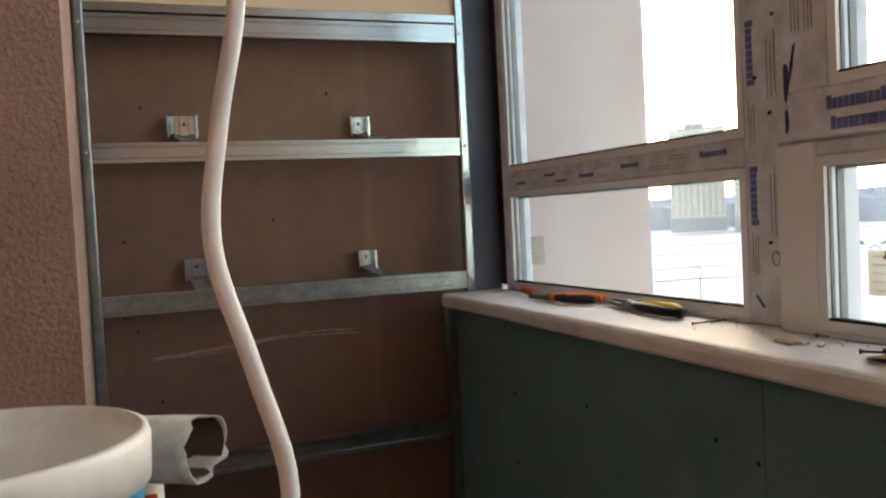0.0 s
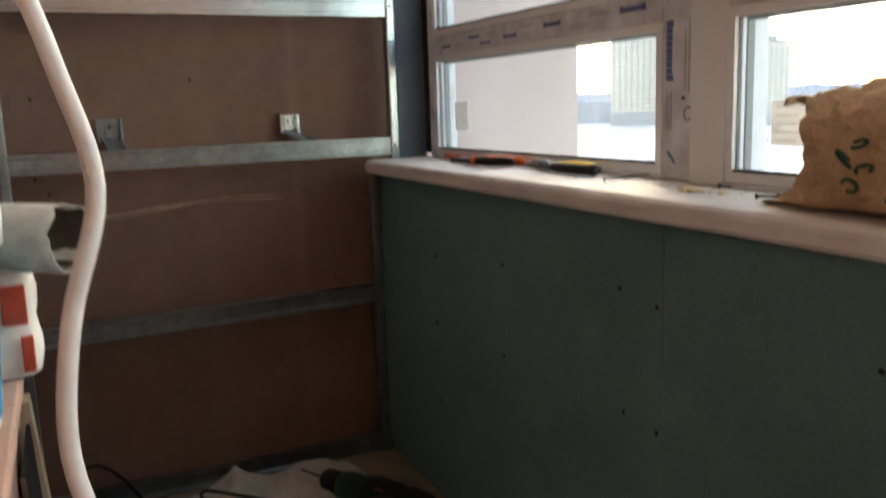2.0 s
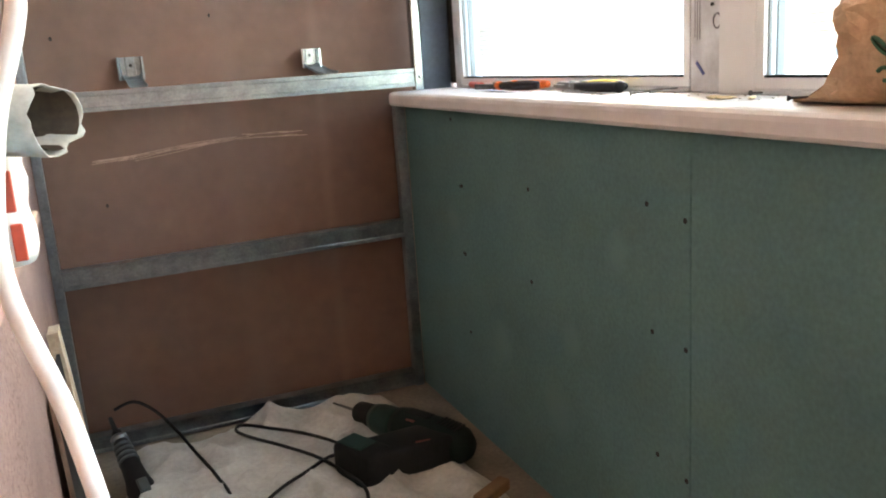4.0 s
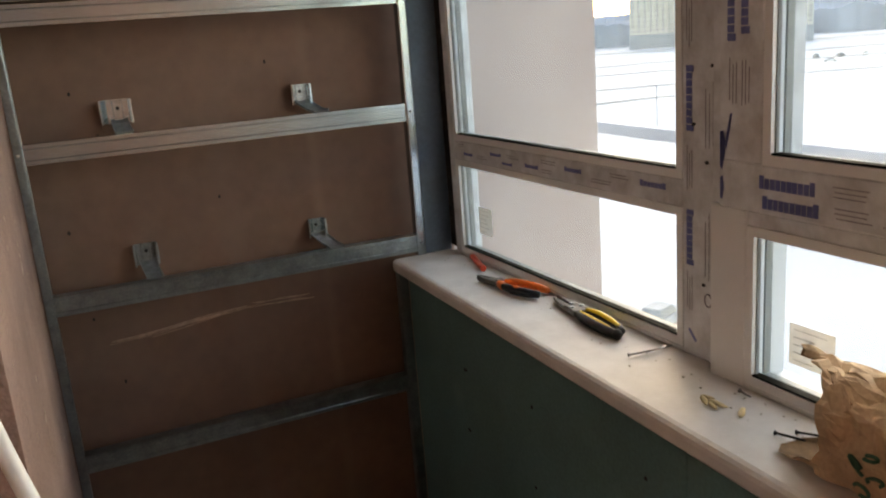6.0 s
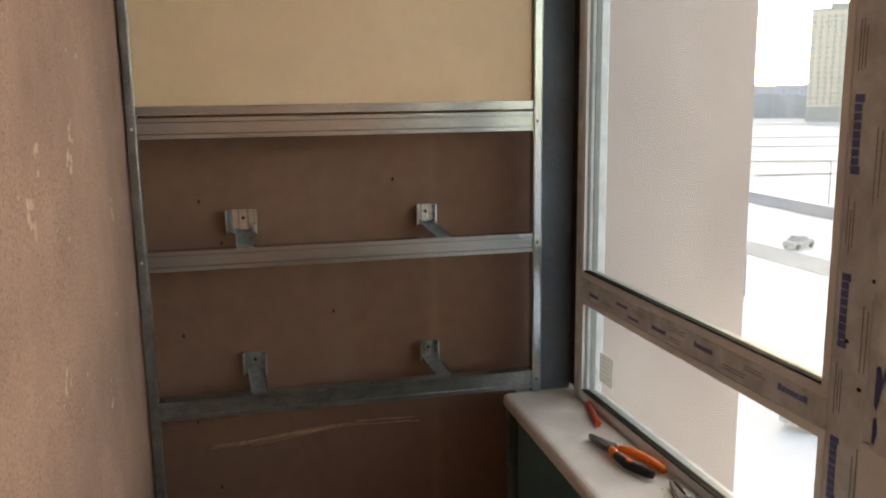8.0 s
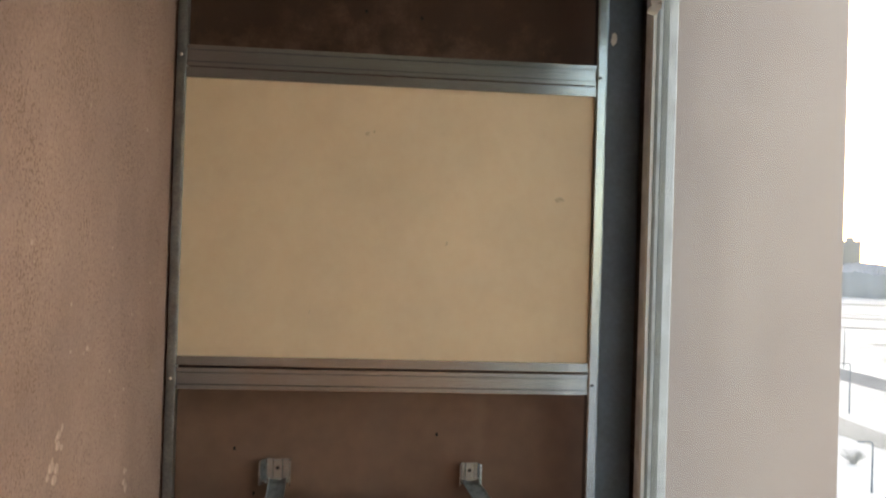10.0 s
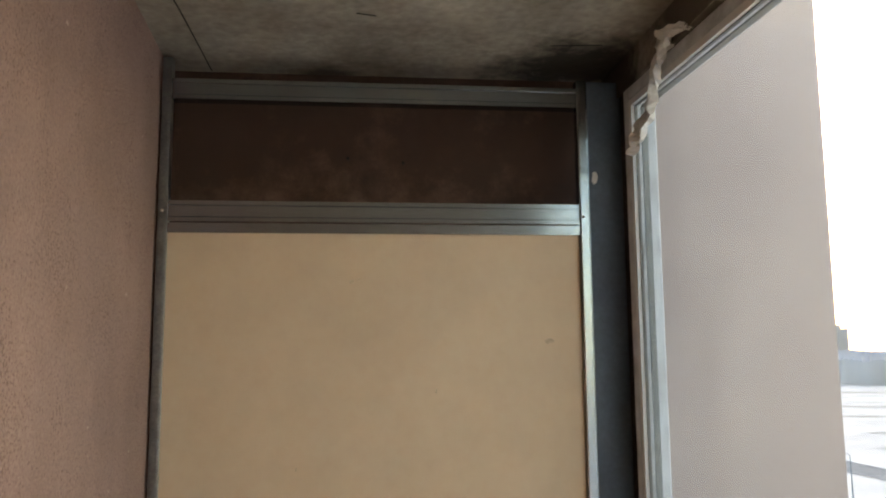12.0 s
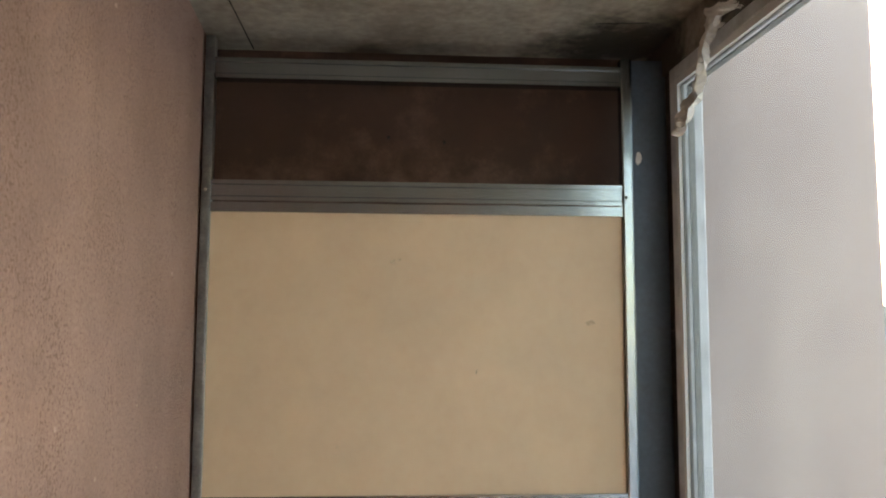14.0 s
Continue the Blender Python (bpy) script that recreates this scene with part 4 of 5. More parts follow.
packet = thing("paper_packet", "white and red paper packet, its top rolled open", "paper packet", "", Matrix.Translation((0.052, -1.552, LEDGE)) @ Matrix.Diagonal((0.98, 1.0, 0.80, 1.0)))
bm = bmesh.new()
nu, nv = 28, 12
rows = []
for j in range(nv):
    h = j / (nv - 1)
    row = []
    for i in range(nu):
        a = 2 * math.pi * i / nu
        p = Vector((0.031 * math.copysign(abs(math.cos(a)) ** 0.6, math.cos(a)) + 0.004, 0.036 * math.copysign(abs(math.sin(a)) ** 0.6, math.sin(a)), 0.002 + 0.124 * h))
        p += 0.005 * noise.noise_vector(p * 40) * min(1, j)
        row.append(bm.verts.new(p))
    rows.append(row)
for a, b in zip(rows, rows[1:]):
    for i in range(nu):
        bm.faces.new((a[i], a[(i + 1) % nu], b[(i + 1) % nu], b[i]))
bm.faces.new(rows[0][::-1])
bm.faces.new(rows[-1])
part("packet_body", bm, M_PACKET, packet, "", True)
# rolled open top: a torn paper tube lying across
bm = bmesh.new()
rows = []
for j in range(12):
    s = j / 11
    row = []
    for i in range(26):
        a = 2 * math.pi * i / 26
        rr = 0.0185 + 0.002 * math.sin(3 * a + 1) + 0.002 * s
        p = Vector((-0.030 + 0.093 * s + 0.010 * math.cos(a) * s, 0.004 + 1.1 * rr * math.cos(a), 0.121 + rr * math.sin(a) * (1.5 - 0.1 * s) - 0.008 * s))
        p += 0.0022 * noise.noise_vector(p * 55)
        if j == 11:
            p.x += 0.008 * noise.noise(Vector((a * 2.2, 1, 5)))
        row.append(bm.verts.new(p))
    rows.append(row)
for a, b in zip(rows, rows[1:]):
    for i in range(26):
        bm.faces.new((a[i], a[(i + 1) % 26], b[(i + 1) % 26], b[i]))
bmesh.ops.rotate(bm, verts=bm.verts, cent=(0, 0.004, 0.12), matrix=Matrix.Rotation(radians(-17), 3, "Z"))
bmesh.ops.translate(bm, verts=bm.verts, vec=(0.004, -0.036, 0.012))
bmesh.ops.recalc_face_normals(bm, faces=bm.faces)
bmesh.ops.solidify(bm, geom=bm.faces[:], thickness=0.0012)
part("rolled_top", bm, M_PAPER, packet, "torn grey paper roll", True)
# Brown lining, its colour darkened to put shade inside the roll.
bm = bmesh.new()
rows = [[bm.verts.new((-0.024 + (0.085 + 0.011 * math.cos(a)) * s, 0.004 + (0.0162 + 0.0030 * s) * math.cos(a), 0.121 + (0.0245 + 0.0020 * s) * math.sin(a) - 0.008 * s)) for a in (2 * math.pi * i / 20 for i in range(20))] for s in (0, 0.5, 1)]
for a, b in zip(rows, rows[1:]):
    for i in range(20):
        bm.faces.new((a[i], a[(i + 1) % 20], b[(i + 1) % 20], b[i]))
bmesh.ops.rotate(bm, verts=bm.verts, cent=(0, 0.004, 0.12), matrix=Matrix.Rotation(radians(-17), 3, "Z"))
bmesh.ops.translate(bm, verts=bm.verts, vec=(0.004, -0.036, 0.012))
part("inner_lining", bm, M_LINING, packet, "brown inner paper, darkened for the shade inside", True)
for x0, x1, y, z0, z1 in ((0.014, 0.030, -0.0400, 0.05, 0.085), (-0.014, -0.002, -0.0400, 0.012, 0.06), (0.024, 0.032, -0.0398, 0.008, 0.040)):
    part("printed_patch", box(x0, x1, y, y + 0.004, z0, z1, 0.0008), M_RED, packet, "red printed patch")

hose = thing("white_hose", "white plastic hose hanging in a loose curve", "hose", "", Matrix.Translation((0, 0, 0)))
part("tube", tube([(0.036, -1.845, 1.755), (0.048, -1.849, 1.665), (0.059, -1.855, 1.575), (0.070, -1.860, 1.485), (0.0755, -1.863, 1.44), (0.0785, -1.866, 1.395), (0.087, -1.869, 1.35), (0.098, -1.872, 1.305), (0.109, -1.875, 1.26), (0.116, -1.878, 1.215), (0.1165, -1.881, 1.17), (0.1075, -1.884, 1.125), (0.102, -1.889, 1.08), (0.113, -1.895, 1.035), (0.1225, -1.903, 0.99), (0.110, -1.912, 0.945), (0.1055, -1.919, 0.90), (0.117, -1.928, 0.855), (0.1246, -1.936, 0.81), (0.130, -1.944, 0.765), (0.141, -1.960, 0.675), (0.152, -1.975, 0.585), (0.160, -1.99, 0.48), (0.155, -2.0, 0.25), (0.13, -1.98, 0.03), (0.15, -2.1, 0.008), (0.18, -2.25, 0.006)], 0.0034, 12), M_PIPE, hose, "", True)
part("wall_clip", box(-0.42, 0.040, -1.853, -1.837, 1.745, 1.76, 0.002), M_PVC, hose)

# ---------------------------------------------------------------- floor
# offcut and added shadow sheet leaning on the long wall
def leaning(y0, y1, top_x, hgt, foot, thick, face, edge, label):
    tilt = math.degrees(math.atan2(foot - top_x, hgt))
    ln = math.hypot(hgt, foot - top_x)
    bd = thing("leaning_board", label, "board", "leaning boards", Matrix.Translation((foot, 0, 0.0)) @ pose(0, 0, 0, 0, -tilt, 0))
    part("face", box(0, thick, y0 + 0.003, y1, 0.002, ln - 0.003), face, bd)
    part("raw_edge", box(-0.0004, thick + 0.0004, y0, y0 + 0.0028, 0.001, ln), edge, bd, "pale raw edge")


leaning(-0.665, -0.60, 0.003, 0.53, 0.040, 0.018, M_BOARD, M_BOARD, "narrow pale wooden offcut leaning on the brown wall")
# Black sheet added where the gap behind the offcut lies in shadow.
leaning(-0.93, -0.68, 0.014, 0.50, 0.034, 0.006, M_BLACK, M_BOARDFACE, "added black sheet standing in for the gap shadow behind the offcut")

# crumpled dust sheet
bm = bmesh.new()
nx, ny = 70, 90
rows = []
for j in range(ny):
    row = []
    for i in range(nx):
        u, v2 = i / (nx - 1), j / (ny - 1)
        left, right = 0.06 + 0.05 * noise.noise(Vector((v2 * 5, 0, 0))), 0.80 + 0.10 * v2 + 0.03 * noise.noise(Vector((v2 * 6, 9, 0)))
        x = left + (right - left) * u
        back = -0.06 + 0.05 * math.exp(-((u - 0.72) / 0.1) ** 2) + 0.03 * math.exp(-((u - 0.5) / 0.08) ** 2) - 0.03 * u + 0.03 * noise.noise(Vector((u * 6, 3, 1)))
        y = back - 1.35 * v2
        q = Vector((x, y, 0))
        z = 0.012 + 0.045 * (0.5 - abs(noise.noise(q * 5 + Vector((2, 0, 0))))) ** 2 * 2 + 0.03 * (0.5 - abs(noise.noise(Vector((x * 9 + y * 3, y * 7 - x * 4, 2))))) ** 2 * 2 + 0.012 * max(0, 0.16 - abs(noise.noise(Vector((x * 4 - y * 6, y * 3 + x * 5, 7))))) * 6
        z += 0.055 * math.exp(-((x - 0.70) / 0.07) ** 2 - ((y + 0.06) / 0.07) ** 2) + 0.05 * math.exp(-((x - 0.47) / 0.06) ** 2 - ((y + 0.07) / 0.06) ** 2)
        edge = min(u, 1 - u, v2 + 0.04, 1 - v2) * 14
        row.append(bm.verts.new((x, min(y, -0.006), 0.003 + z * min(1, edge))))
    rows.append(row)
for a, b in zip(rows, rows[1:]):
    for i in range(nx - 1):
        bm.faces.new((a[i], a[i + 1], b[i + 1], b[i]))
cloth = part("dust_sheet", bm, M_CLOTH, None, "", True)
tagged(cloth, "crumpled white dust sheet spread on the floor", "dust sheet")

# corded drill
dr = thing("power_drill", "dark green and black corded power drill lying on the dust sheet", "drill", "", Matrix.Translation((0.677, -0.258, 0.062)) @ pose(0, 0, 0, 0, 0, -63.5) @ Matrix.Scale(1.35, 4))


def spin(profile, sides=24):
    """A body turned round the x axis from (x, radius) points."""
    b = lathe([(rr, x) for x, rr in profile], sides)
    bmesh.ops.rotate(b, verts=b.verts, cent=(0, 0, 0), matrix=Matrix.Rotation(radians(90), 3, "Y"))
    return b


part("drill_bit", tube([(-0.10, 0, 0), (-0.02, 0, 0)], [0.002, 0.0035], 8, steps=2), M_TOOL, dr, "steel drill bit")
part("chuck", spin([(-0.028, 0.001), (-0.028, 0.017), (-0.022, 0.021), (0.010, 0.0225), (0.018, 0.021), (0.020, 0.001)]), M_BLACK, dr, "black keyless chuck", True)
part("gear_case", spin([(0.020, 0.001), (0.021, 0.026), (0.035, 0.029), (0.075, 0.031), (0.085, 0.031), (0.086, 0.001)]), M_TOOLGREEN, dr, "", True)
body = part("motor_case", spin([(0.083, 0.001), (0.084, 0.034), (0.10, 0.037), (0.20, 0.037), (0.235, 0.033), (0.25, 0.022), (0.252, 0.001)]), M_TOOLDARK, dr, "blackish green motor case", True)
for k in range(6):
    part("vent_slot", box(0.19 + 0.008 * k, 0.194 + 0.008 * k, -0.014, 0.014, 0.0355 - 0.0006 * k, 0.0378 - 0.0006 * k), M_BLACK, body)
part("name_plate", box(0.11, 0.165, -0.012, 0.012, 0.0358, 0.0376, 0.001), M_BLACK, body, "black plate")
part("switch", box(0.118, 0.15, -0.052, -0.034, -0.006, 0.010, 0.003), M_RED, dr, "red switch")
bm = box(0.145, 0.240, -0.150, -0.01, -0.026, 0.028, 0.014, None, 3)
for vv in bm.verts:
    vv.co.x += 0.45 * (vv.co.y + 0.02)
part("grip", bm, M_BLACK, dr, "black rubber grip", True)
part("grip_foot", box(0.085, 0.180, -0.168, -0.112, -0.034, 0.034, 0.010, None, 3), M_BLACK, dr, "", True)

part("foot_cap", box(0.092, 0.150, -0.160, -0.120, 0.0335, 0.036, 0.001), M_TOOLGREEN, dr, "green cap")
part("grip_line", tube([(0.212, -0.055, 0.029), (0.200, -0.078, 0.0295)], 0.0014, 6, steps=2), M_DULLRED, dr, "dull red trim line")
part("rating_label", box(0.128, 0.146, -0.028, -0.022, 0.0315, 0.0335, 0.0005), M_DULLRED, dr, "dull red label")

# second power tool standing with a black nozzle
ht = thing("rotary_tool", "black power tool with grey ribbed collar and thin nozzle", "power tool", "", Matrix.Translation((0.098, -0.27, 0.032)) @ pose(0, 0, 0, 0, 0, 103))
lean = Matrix.Translation((0, 0, 0.024)) @ pose(0, 0, 0, 0, -26, 0)
part("body", spin([(-0.13, 0.001), (-0.13, 0.030), (-0.10, 0.034), (-0.05, 0.032), (-0.02, 0.026), (0.02, 0.023), (0.06, 0.021), (0.10, 0.017), (0.101, 0.001)]), M_BLACK, ht, "", True, lean)
for k in range(4):
    part("grip_ring", spin([(0.03 + 0.016 * k, 0.001), (0.03 + 0.016 * k, 0.0245 - 0.001 * k), (0.038 + 0.016 * k, 0.0245 - 0.001 * k), (0.039 + 0.016 * k, 0.001)]), M_TOOLGREY, ht, "grey ribbed ring", True, lean)
part("side_switch", box(-0.09, -0.05, -0.012, 0.012, 0.030, 0.040, 0.003), M_TOOLGREY, ht, "", False, lean)
part("collar", spin([(0.10, 0.001), (0.10, 0.021), (0.115, 0.020), (0.116, 0.001)]), M_ZINC_OLD, ht, "", True, lean)
part("nozzle", spin([(0.115, 0.001), (0.115, 0.014), (0.135, 0.011), (0.14, 0.007), (0.185, 0.005), (0.186, 0.001)]), M_BLACK, ht, "black nozzle", True, lean)

cable = thing("power_cable", "black power cable looping over the dust sheet", "cable", "power cables", Matrix.Translation((0, 0, 0.010)))
part("cord", tube([(0.07, -0.04, 0.12), (0.12, -0.035, 0.13), (0.17, -0.06, 0.10), (0.215, -0.12, 0.055), (0.245, -0.22, 0.035), (0.275, -0.36, 0.032), (0.29, -0.5, 0.03), (0.26, -0.8, 0.02)], 0.0042, 8), M_BLACK, cable, "", True)
cable = thing("power_cable", "black power cable looping over the dust sheet", "cable", "power cables", Matrix.Translation((0, 0, 0.010)))
part("cord", tube([(0.572, -0.50, 0.062), (0.560, -0.40, 0.060), (0.50, -0.29, 0.056), (0.43, -0.20, 0.050), (0.372, -0.14, 0.048), (0.352, -0.155, 0.044), (0.375, -0.21, 0.044), (0.44, -0.32, 0.050), (0.50, -0.42, 0.050), (0.54, -0.52, 0.045), (0.56, -0.62, 0.04), (0.5, -0.80, 0.03)], 0.0042, 8), M_BLACK, cable, "", True)
cable = thing("power_cable", "black power cable looping over the dust sheet", "cable", "power cables", Matrix.Translation((0, 0, 0.010)))
part("cord", tube([(0.63, -0.47, 0.052), (0.54, -0.43, 0.050), (0.46, -0.47, 0.045), (0.38, -0.52, 0.04), (0.28, -0.62, 0.03)], 0.0042, 8), M_BLACK, cable, "", True)
blk = thing("wood_offcut", "small brown wooden offcut on the dust sheet", "wood offcut", "", Matrix.Translation((0.80, -0.74, 0.032)) @ pose(0, 0, 0, 0, 0, 30))
part("block", box(-0.05, 0.05, -0.015, 0.015, 0.0, 0.026, 0.004, None, 2), M_KRAFT_IN, blk)

# scraps of film hanging from the window's top corner
scrap = thing("film_scrap", "crumpled torn plastic film hanging at the window corner", "plastic film", "", Matrix.Translation((1.062, -0.30, 2.56)))
for pts, wd, nm in (([(0.012, -0.06, 0.105), (0.005, -0.03, 0.085), (0.0, 0.0, 0.05), (-0.004, 0.02, 0.0), (0.0, 0.06, -0.04), (-0.006, 0.12, -0.065), (-0.010, 0.155, -0.10)], (0.014, 0.018, 0.012, 0.012, 0.022, 0.030, 0.006), "strip"), ([(0.014, -0.14, 0.09), (0.0, -0.10, 0.10), (-0.006, -0.06, 0.095), (0.004, -0.02, 0.08)], (0.012, 0.03, 0.034, 0.014), "strip")):
    bm = bmesh.new()
    rows = []
    n_s = (len(pts) - 1) * 5
    for q in range(n_s + 1):
        f = q / 5
        i = min(int(f), len(pts) - 2)
        p = Vector(pts[i]).lerp(Vector(pts[i + 1]), f - i)
        w = wd[i] * (1 - (f - i)) + wd[i + 1] * (f - i)
        row = []
        for k in range(7):
            s = k / 6 - 0.5
            g = p + Vector((0.012 * math.sin(k * 2.1 + q * 0.5), w * s * 1.2, w * s * 1.1))
            g += 0.007 * noise.noise_vector(g * 70)
            row.append(bm.verts.new(g))
        rows.append(row)
    for a, b in zip(rows, rows[1:]):
        for k in range(6):
            bm.faces.new((a[k], a[k + 1], b[k + 1], b[k]))
    bmesh.ops.recalc_face_normals(bm, faces=bm.faces)
    part(nm, bm, M_POLY, scrap)

# ---------------------------------------------------------------- outside
GZ = -17.0
bm = bmesh.new()
vs = [bm.verts.new(p) for p in ((-2500, -2500, GZ), (2500, -2500, GZ), (2500, 3500, GZ), (-2500, 3500, GZ))]
bm.faces.new(vs)
tagged(part("ground", bm, M_SNOW), "flat snow-covered ground reaching to the horizon", "ground", "", "structure")


def strip(name, line, width, material, label, z=0.05):
    b = bmesh.new()
    rows = []
    for i, p in enumerate(line):
        d = (Vector(line[min(i + 1, len(line) - 1)]) - Vector(line[max(i - 1, 0)])).normalized()
        n2 = Vector((-d.y, d.x)) * width / 2
        rows.append([b.verts.new((p[0] + s * n2.x, p[1] + s * n2.y, GZ + z)) for s in (1, -1)])
    for a, c in zip(rows, rows[1:]):
        b.faces.new((a[0], a[1], c[1], c[0]))
    tagged(part(name, b, material), label, "road", "", "structure")


strip("road", [(88, -200), (87, 60), (86.5, 105), (86.5, 130), (88, 200), (95, 420)], 9.0, M_ROAD, "wet grey road through the snow")
strip("track", [(70, -60), (62, 40), (58, 90), (60, 130), (75, 220)], 6.0, M_TRACK, "sandy snow track", 0.04)
for q, (a, b2, w) in enumerate((((120, 330), (420, 230), 12), ((150, 260), (330, 190), 8), ((180, 470), (460, 330), 16), ((130, 200), (260, 150), 4), ((110, 165), (150, 150), 3))):
    strip("road", [a, ((a[0] + b2[0]) / 2, (a[1] + b2[1]) / 2 + 6), b2], w, M_TRACK, "far grey track across the snowfield", 0.06 + q * 0.02)

# distant woods: an uneven canopy
bm = bmesh.new()
r = random.Random(7)
rows = []
for j in range(9):
    row = []
    for i in range(620):
        az = 0.28 + 0.80 * i / 619
        d = 640 + 22 * max(j - 1, 0) + 14 * noise.noise(Vector((az * 30, max(j - 1, 0) * 0.7, 0)))
        h = 0 if j == 0 else 17 + 1.0 * j + 3.5 * noise.noise(Vector((az * 40, j * 0.5, 3))) + 1.2 * noise.noise(Vector((az * 320, j * 2.3, 5))) + r.uniform(-0.5, 0.5)
        row.append(bm.verts.new((d * math.sin(az), d * math.cos(az), GZ - 1 + h)))
    rows.append(row)
for a, b in zip(rows, rows[1:]):
    for i in range(619):
        bm.faces.new((a[i], a[i + 1], b[i + 1], b[i]))
tagged(part("distant_woods", bm, M_WOOD), "hazy blue-grey belt of bare woods at the horizon", "woods", "", "stuff")


def tower(x, y, w, d, h, turn, material, label, floors, cols):
    """A tall block of flats with set-back balcony stacks and rows of windows."""
    tw = thing("apartment_tower", label, "apartment building", "apartment towers", Matrix.Translation((x, y, GZ)) @ pose(0, 0, 0, 0, 0, turn))
    bm2 = box(-w / 2, w / 2, -d / 2, d / 2, 0, h)
    box(-w * 0.18, w * 0.18, -d / 2 - 1.4, -d / 2, 0, h - 3, bm=bm2)
    part("walls", bm2, material, tw)
    part("plinth", box(-w / 2 - 0.3, w / 2 + 0.3, -d / 2 - 1.7, d / 2 + 0.3, 0, 9), M_TOWER2, tw, "grey lower storeys")
    part("roof", box(-w / 2 - 0.4, w / 2 + 0.4, -d / 2 - 0.4, d / 2 + 0.4, h, h + 1.2), M_TOWER2, tw)
    part("roof_house", box(-w * 0.2, w * 0.15, -d * 0.2, d * 0.3, h + 1.2, h + 4.5), M_TOWER2, tw)
    for face in range(2):
        bm3 = bmesh.new()
        for f in range(floors):
            z = 10.5 + f * (h - 12) / floors
            for c in range(cols):
                if face == 0:
                    cx = -w / 2 + (c + 0.5) * w / cols
                    yy = -d / 2 - (1.45 if abs(cx) < w * 0.18 else 0.05)
                    box(cx - 0.75, cx + 0.75, yy - 0.05, yy + 0.1, z, z + 1.5, bm=bm3)
                else:
                    cy = -d / 2 + (c + 0.5) * d / cols
                    box(-w / 2 - 0.1, -w / 2 + 0.05, cy - 0.75, cy + 0.75, z, z + 1.5, bm=bm3)
        tagged(part("far_windows", bm3, M_PANE, tw), "", "", "", "stuff")


tower(352, 452, 34, 20, 66, -38, M_TOWER, "pale tower block of flats across the snowfield", 18, 9)
tower(362, 408, 26, 20, 58, -42, M_TOWER, "pale tower block with grey lower storeys", 16, 7)
tower(374, 360, 20, 18, 46, -45, M_TOWER, "pale tower block of flats with rows of windows", 13, 7)
tower(425, 694, 16, 14, 43, -35, M_TOWER2, "grey slab block far behind the woods", 12, 8)
tower(470, 255, 40, 18, 40, -60, M_TOWER2, "grey slab block far across the field", 11, 9)


def car(x, y, turn, material, label):
    c = thing("parked_car", label, "car", "parked cars", Matrix.Translation((x, y, GZ + 0.06)) @ pose(0, 0, 0, 0, 0, turn))
    bm2 = box(-2.1, 2.1, -0.85, 0.85, 0.3, 0.95, 0.16, None, 2)
    part("body", bm2, material, c)
    bm2 = box(-1.25, 1.0, -0.76, 0.76, 0.93, 1.48, 0.12, None, 2)
    for vv in bm2.verts:
        if vv.co.z > 1.2:
            vv.co.x *= 0.72
            vv.co.y *= 0.86
    cabin = part("cabin", bm2, M_PANE, c, "dark glazed cabin")
    part("roof_panel", box(-0.85, 0.66, -0.62, 0.62, 1.475, 1.52, 0.02), material, c)
    for sx in (-1.3, 1.3):
        for sy in (-0.8, 0.8):
            bm2 = bmesh.new()
            bmesh.ops.create_cone(bm2, segments=14, radius1=0.32, radius2=0.32, depth=0.2, cap_ends=True)
            part("wheel", bm2, M_BLACK, c, "", False, Matrix.Translation((sx, sy, 0.32)) @ pose(0, 0, 0, 90, 0, 0))


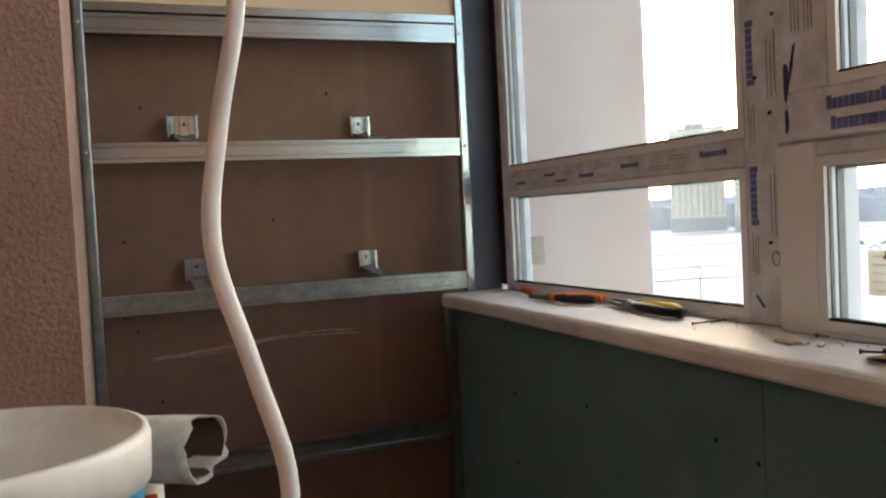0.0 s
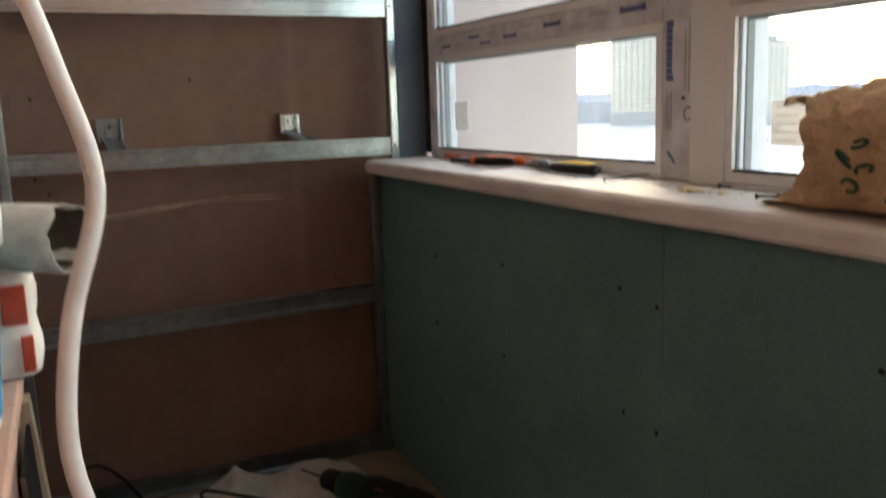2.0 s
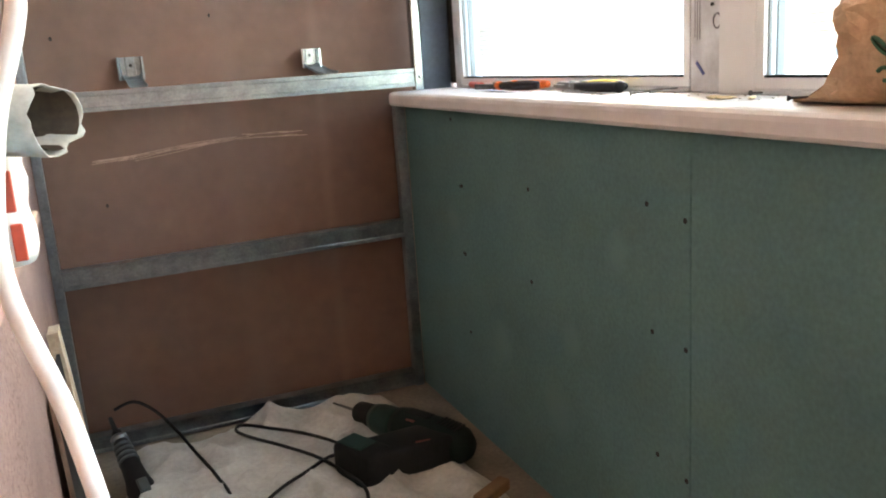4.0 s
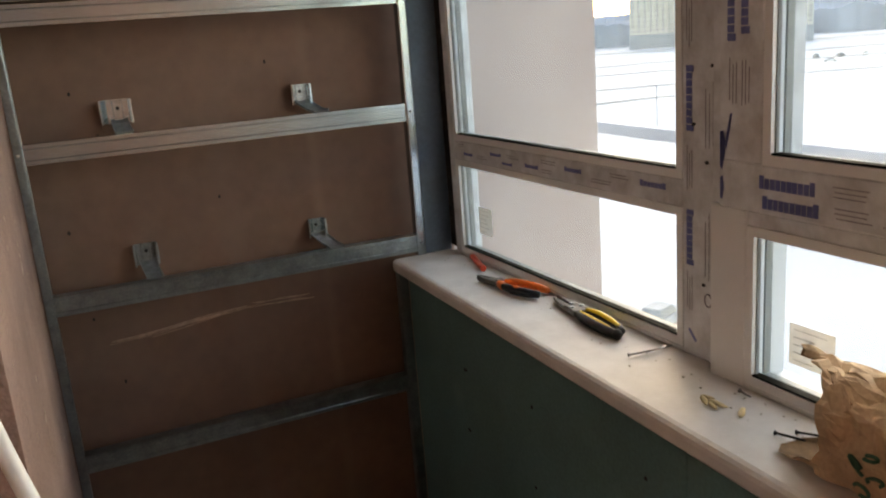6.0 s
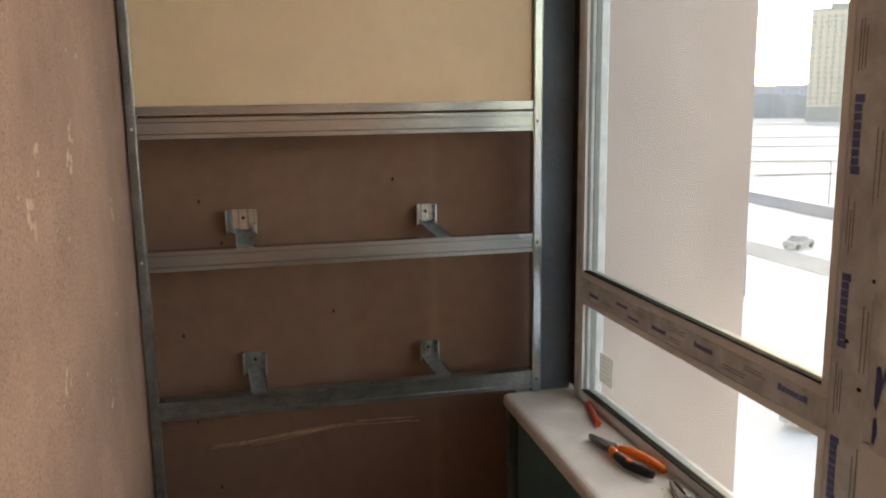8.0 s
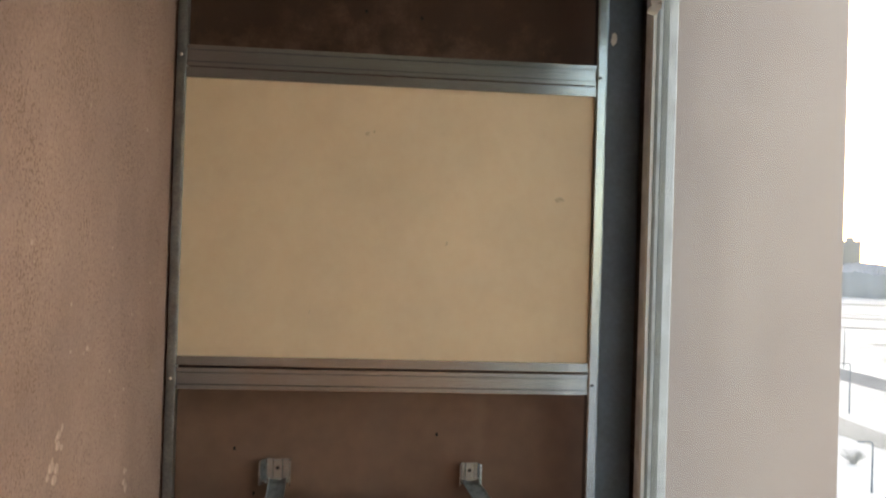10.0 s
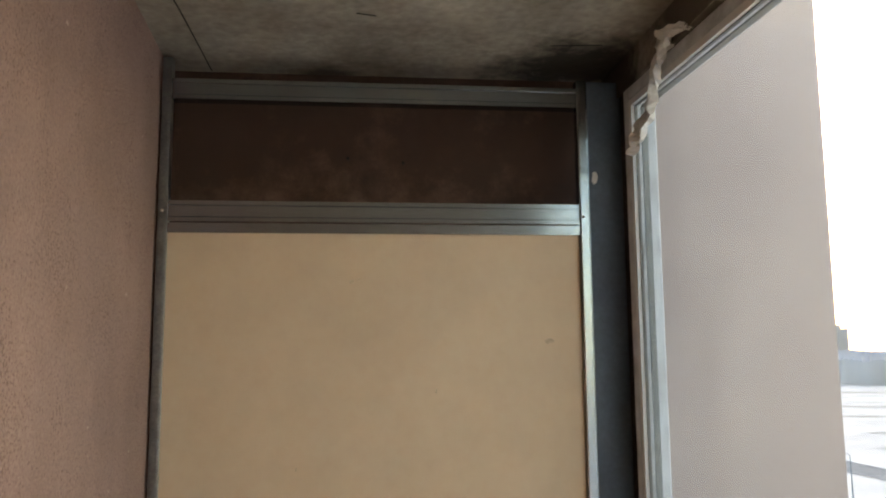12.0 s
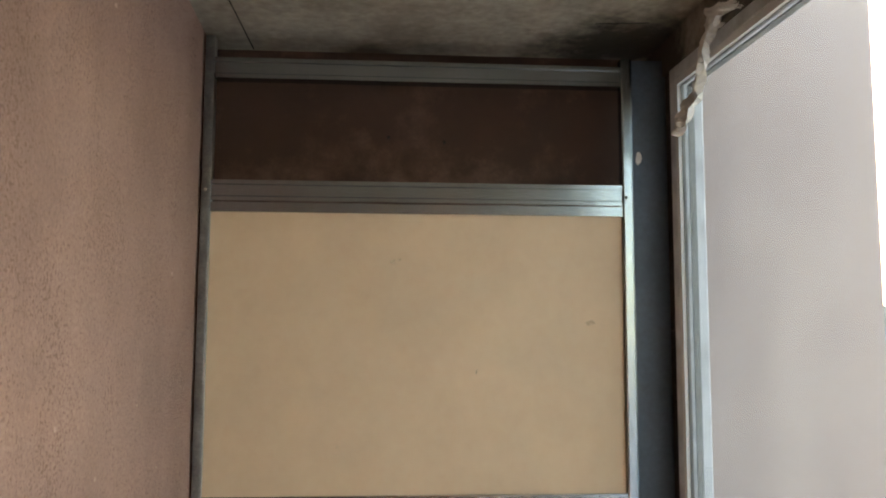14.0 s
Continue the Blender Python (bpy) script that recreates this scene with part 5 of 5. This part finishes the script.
car(63.7, 84.9, 20, M_CARG, "grey car parked on the snow")
car(30.5, 37.2, 24, M_CARG, "frosted grey car parked on trodden snow")
car(66, 70, 15, M_CARW, "white car parked on the snow")
car(72, 62, 25, M_CAR, "dark grey car parked on the snow")
car(82, 58, 10, M_CARW, "white car parked on the snow")
for i in range(7):
    car(246 + 5.5 * i, 236 - 6 * i, 40 + 9 * (i % 3), M_CAR if i % 3 else M_CARW, "far car parked in a row on the snowfield")
car(232, 206, 130, M_CARW, "far white van parked on the snowfield")


def pole(x, y, h):
    p = thing("street_lamp", "thin grey street lamp pole in the snow", "street lamp", "street lamps", Matrix.Translation((x, y, GZ)))
    part("post", tube([(0, 0, 0), (0, 0, h * 0.5), (0, 0, h)], [0.11, 0.09, 0.06], 8, steps=2), M_GREY, p)
    part("arm", tube([(0, 0, h), (-0.5, -0.2, h + 0.25), (-1.2, -0.5, h + 0.3)], 0.05, 6), M_GREY, p)
    part("lamp_head", box(-1.7, -1.1, -0.7, -0.42, h + 0.22, h + 0.36, 0.04), M_GREY, p)


pole(64.5, 102.3, 6.4)
pole(43.9, 65.2, 4.2)
pole(92.5, 150, 7.0)
pole(93, 118, 7.0)


def shrub(x, y, s, seed):
    rr = random.Random(seed)
    sh = thing("bare_shrub", "leafless grey shrub standing in the snow", "shrub", "bare shrubs", Matrix.Translation((x, y, GZ)))
    b = bmesh.new()
    for k in range(34):
        a, e, ln = rr.uniform(0, 6.28), rr.uniform(0.5, 1.4), s * rr.uniform(0.5, 1)
        p1 = Vector((math.cos(a) * math.cos(e), math.sin(a) * math.cos(e), math.sin(e))) * ln
        tube([(rr.uniform(-0.2, 0.2) * s, rr.uniform(-0.2, 0.2) * s, 0), p1 * 0.5, p1 + Vector((rr.uniform(-0.2, 0.2), rr.uniform(-0.2, 0.2), 0)) * s], [0.05, 0.035, 0.01], 4, b, True, 2)
        for q in range(3):
            p2 = p1 * rr.uniform(0.5, 0.95)
            tube([p2, p2 + Vector((rr.uniform(-0.4, 0.4), rr.uniform(-0.4, 0.4), rr.uniform(0, 0.4))) * s], [0.025, 0.008], 3, b, True, 1)
    part("branches", b, M_TWIG, sh)


for i, (x, y, s) in enumerate(((48.6, 75.4, 1.6), (40, 66, 1.0))):
    shrub(x, y, s, i)
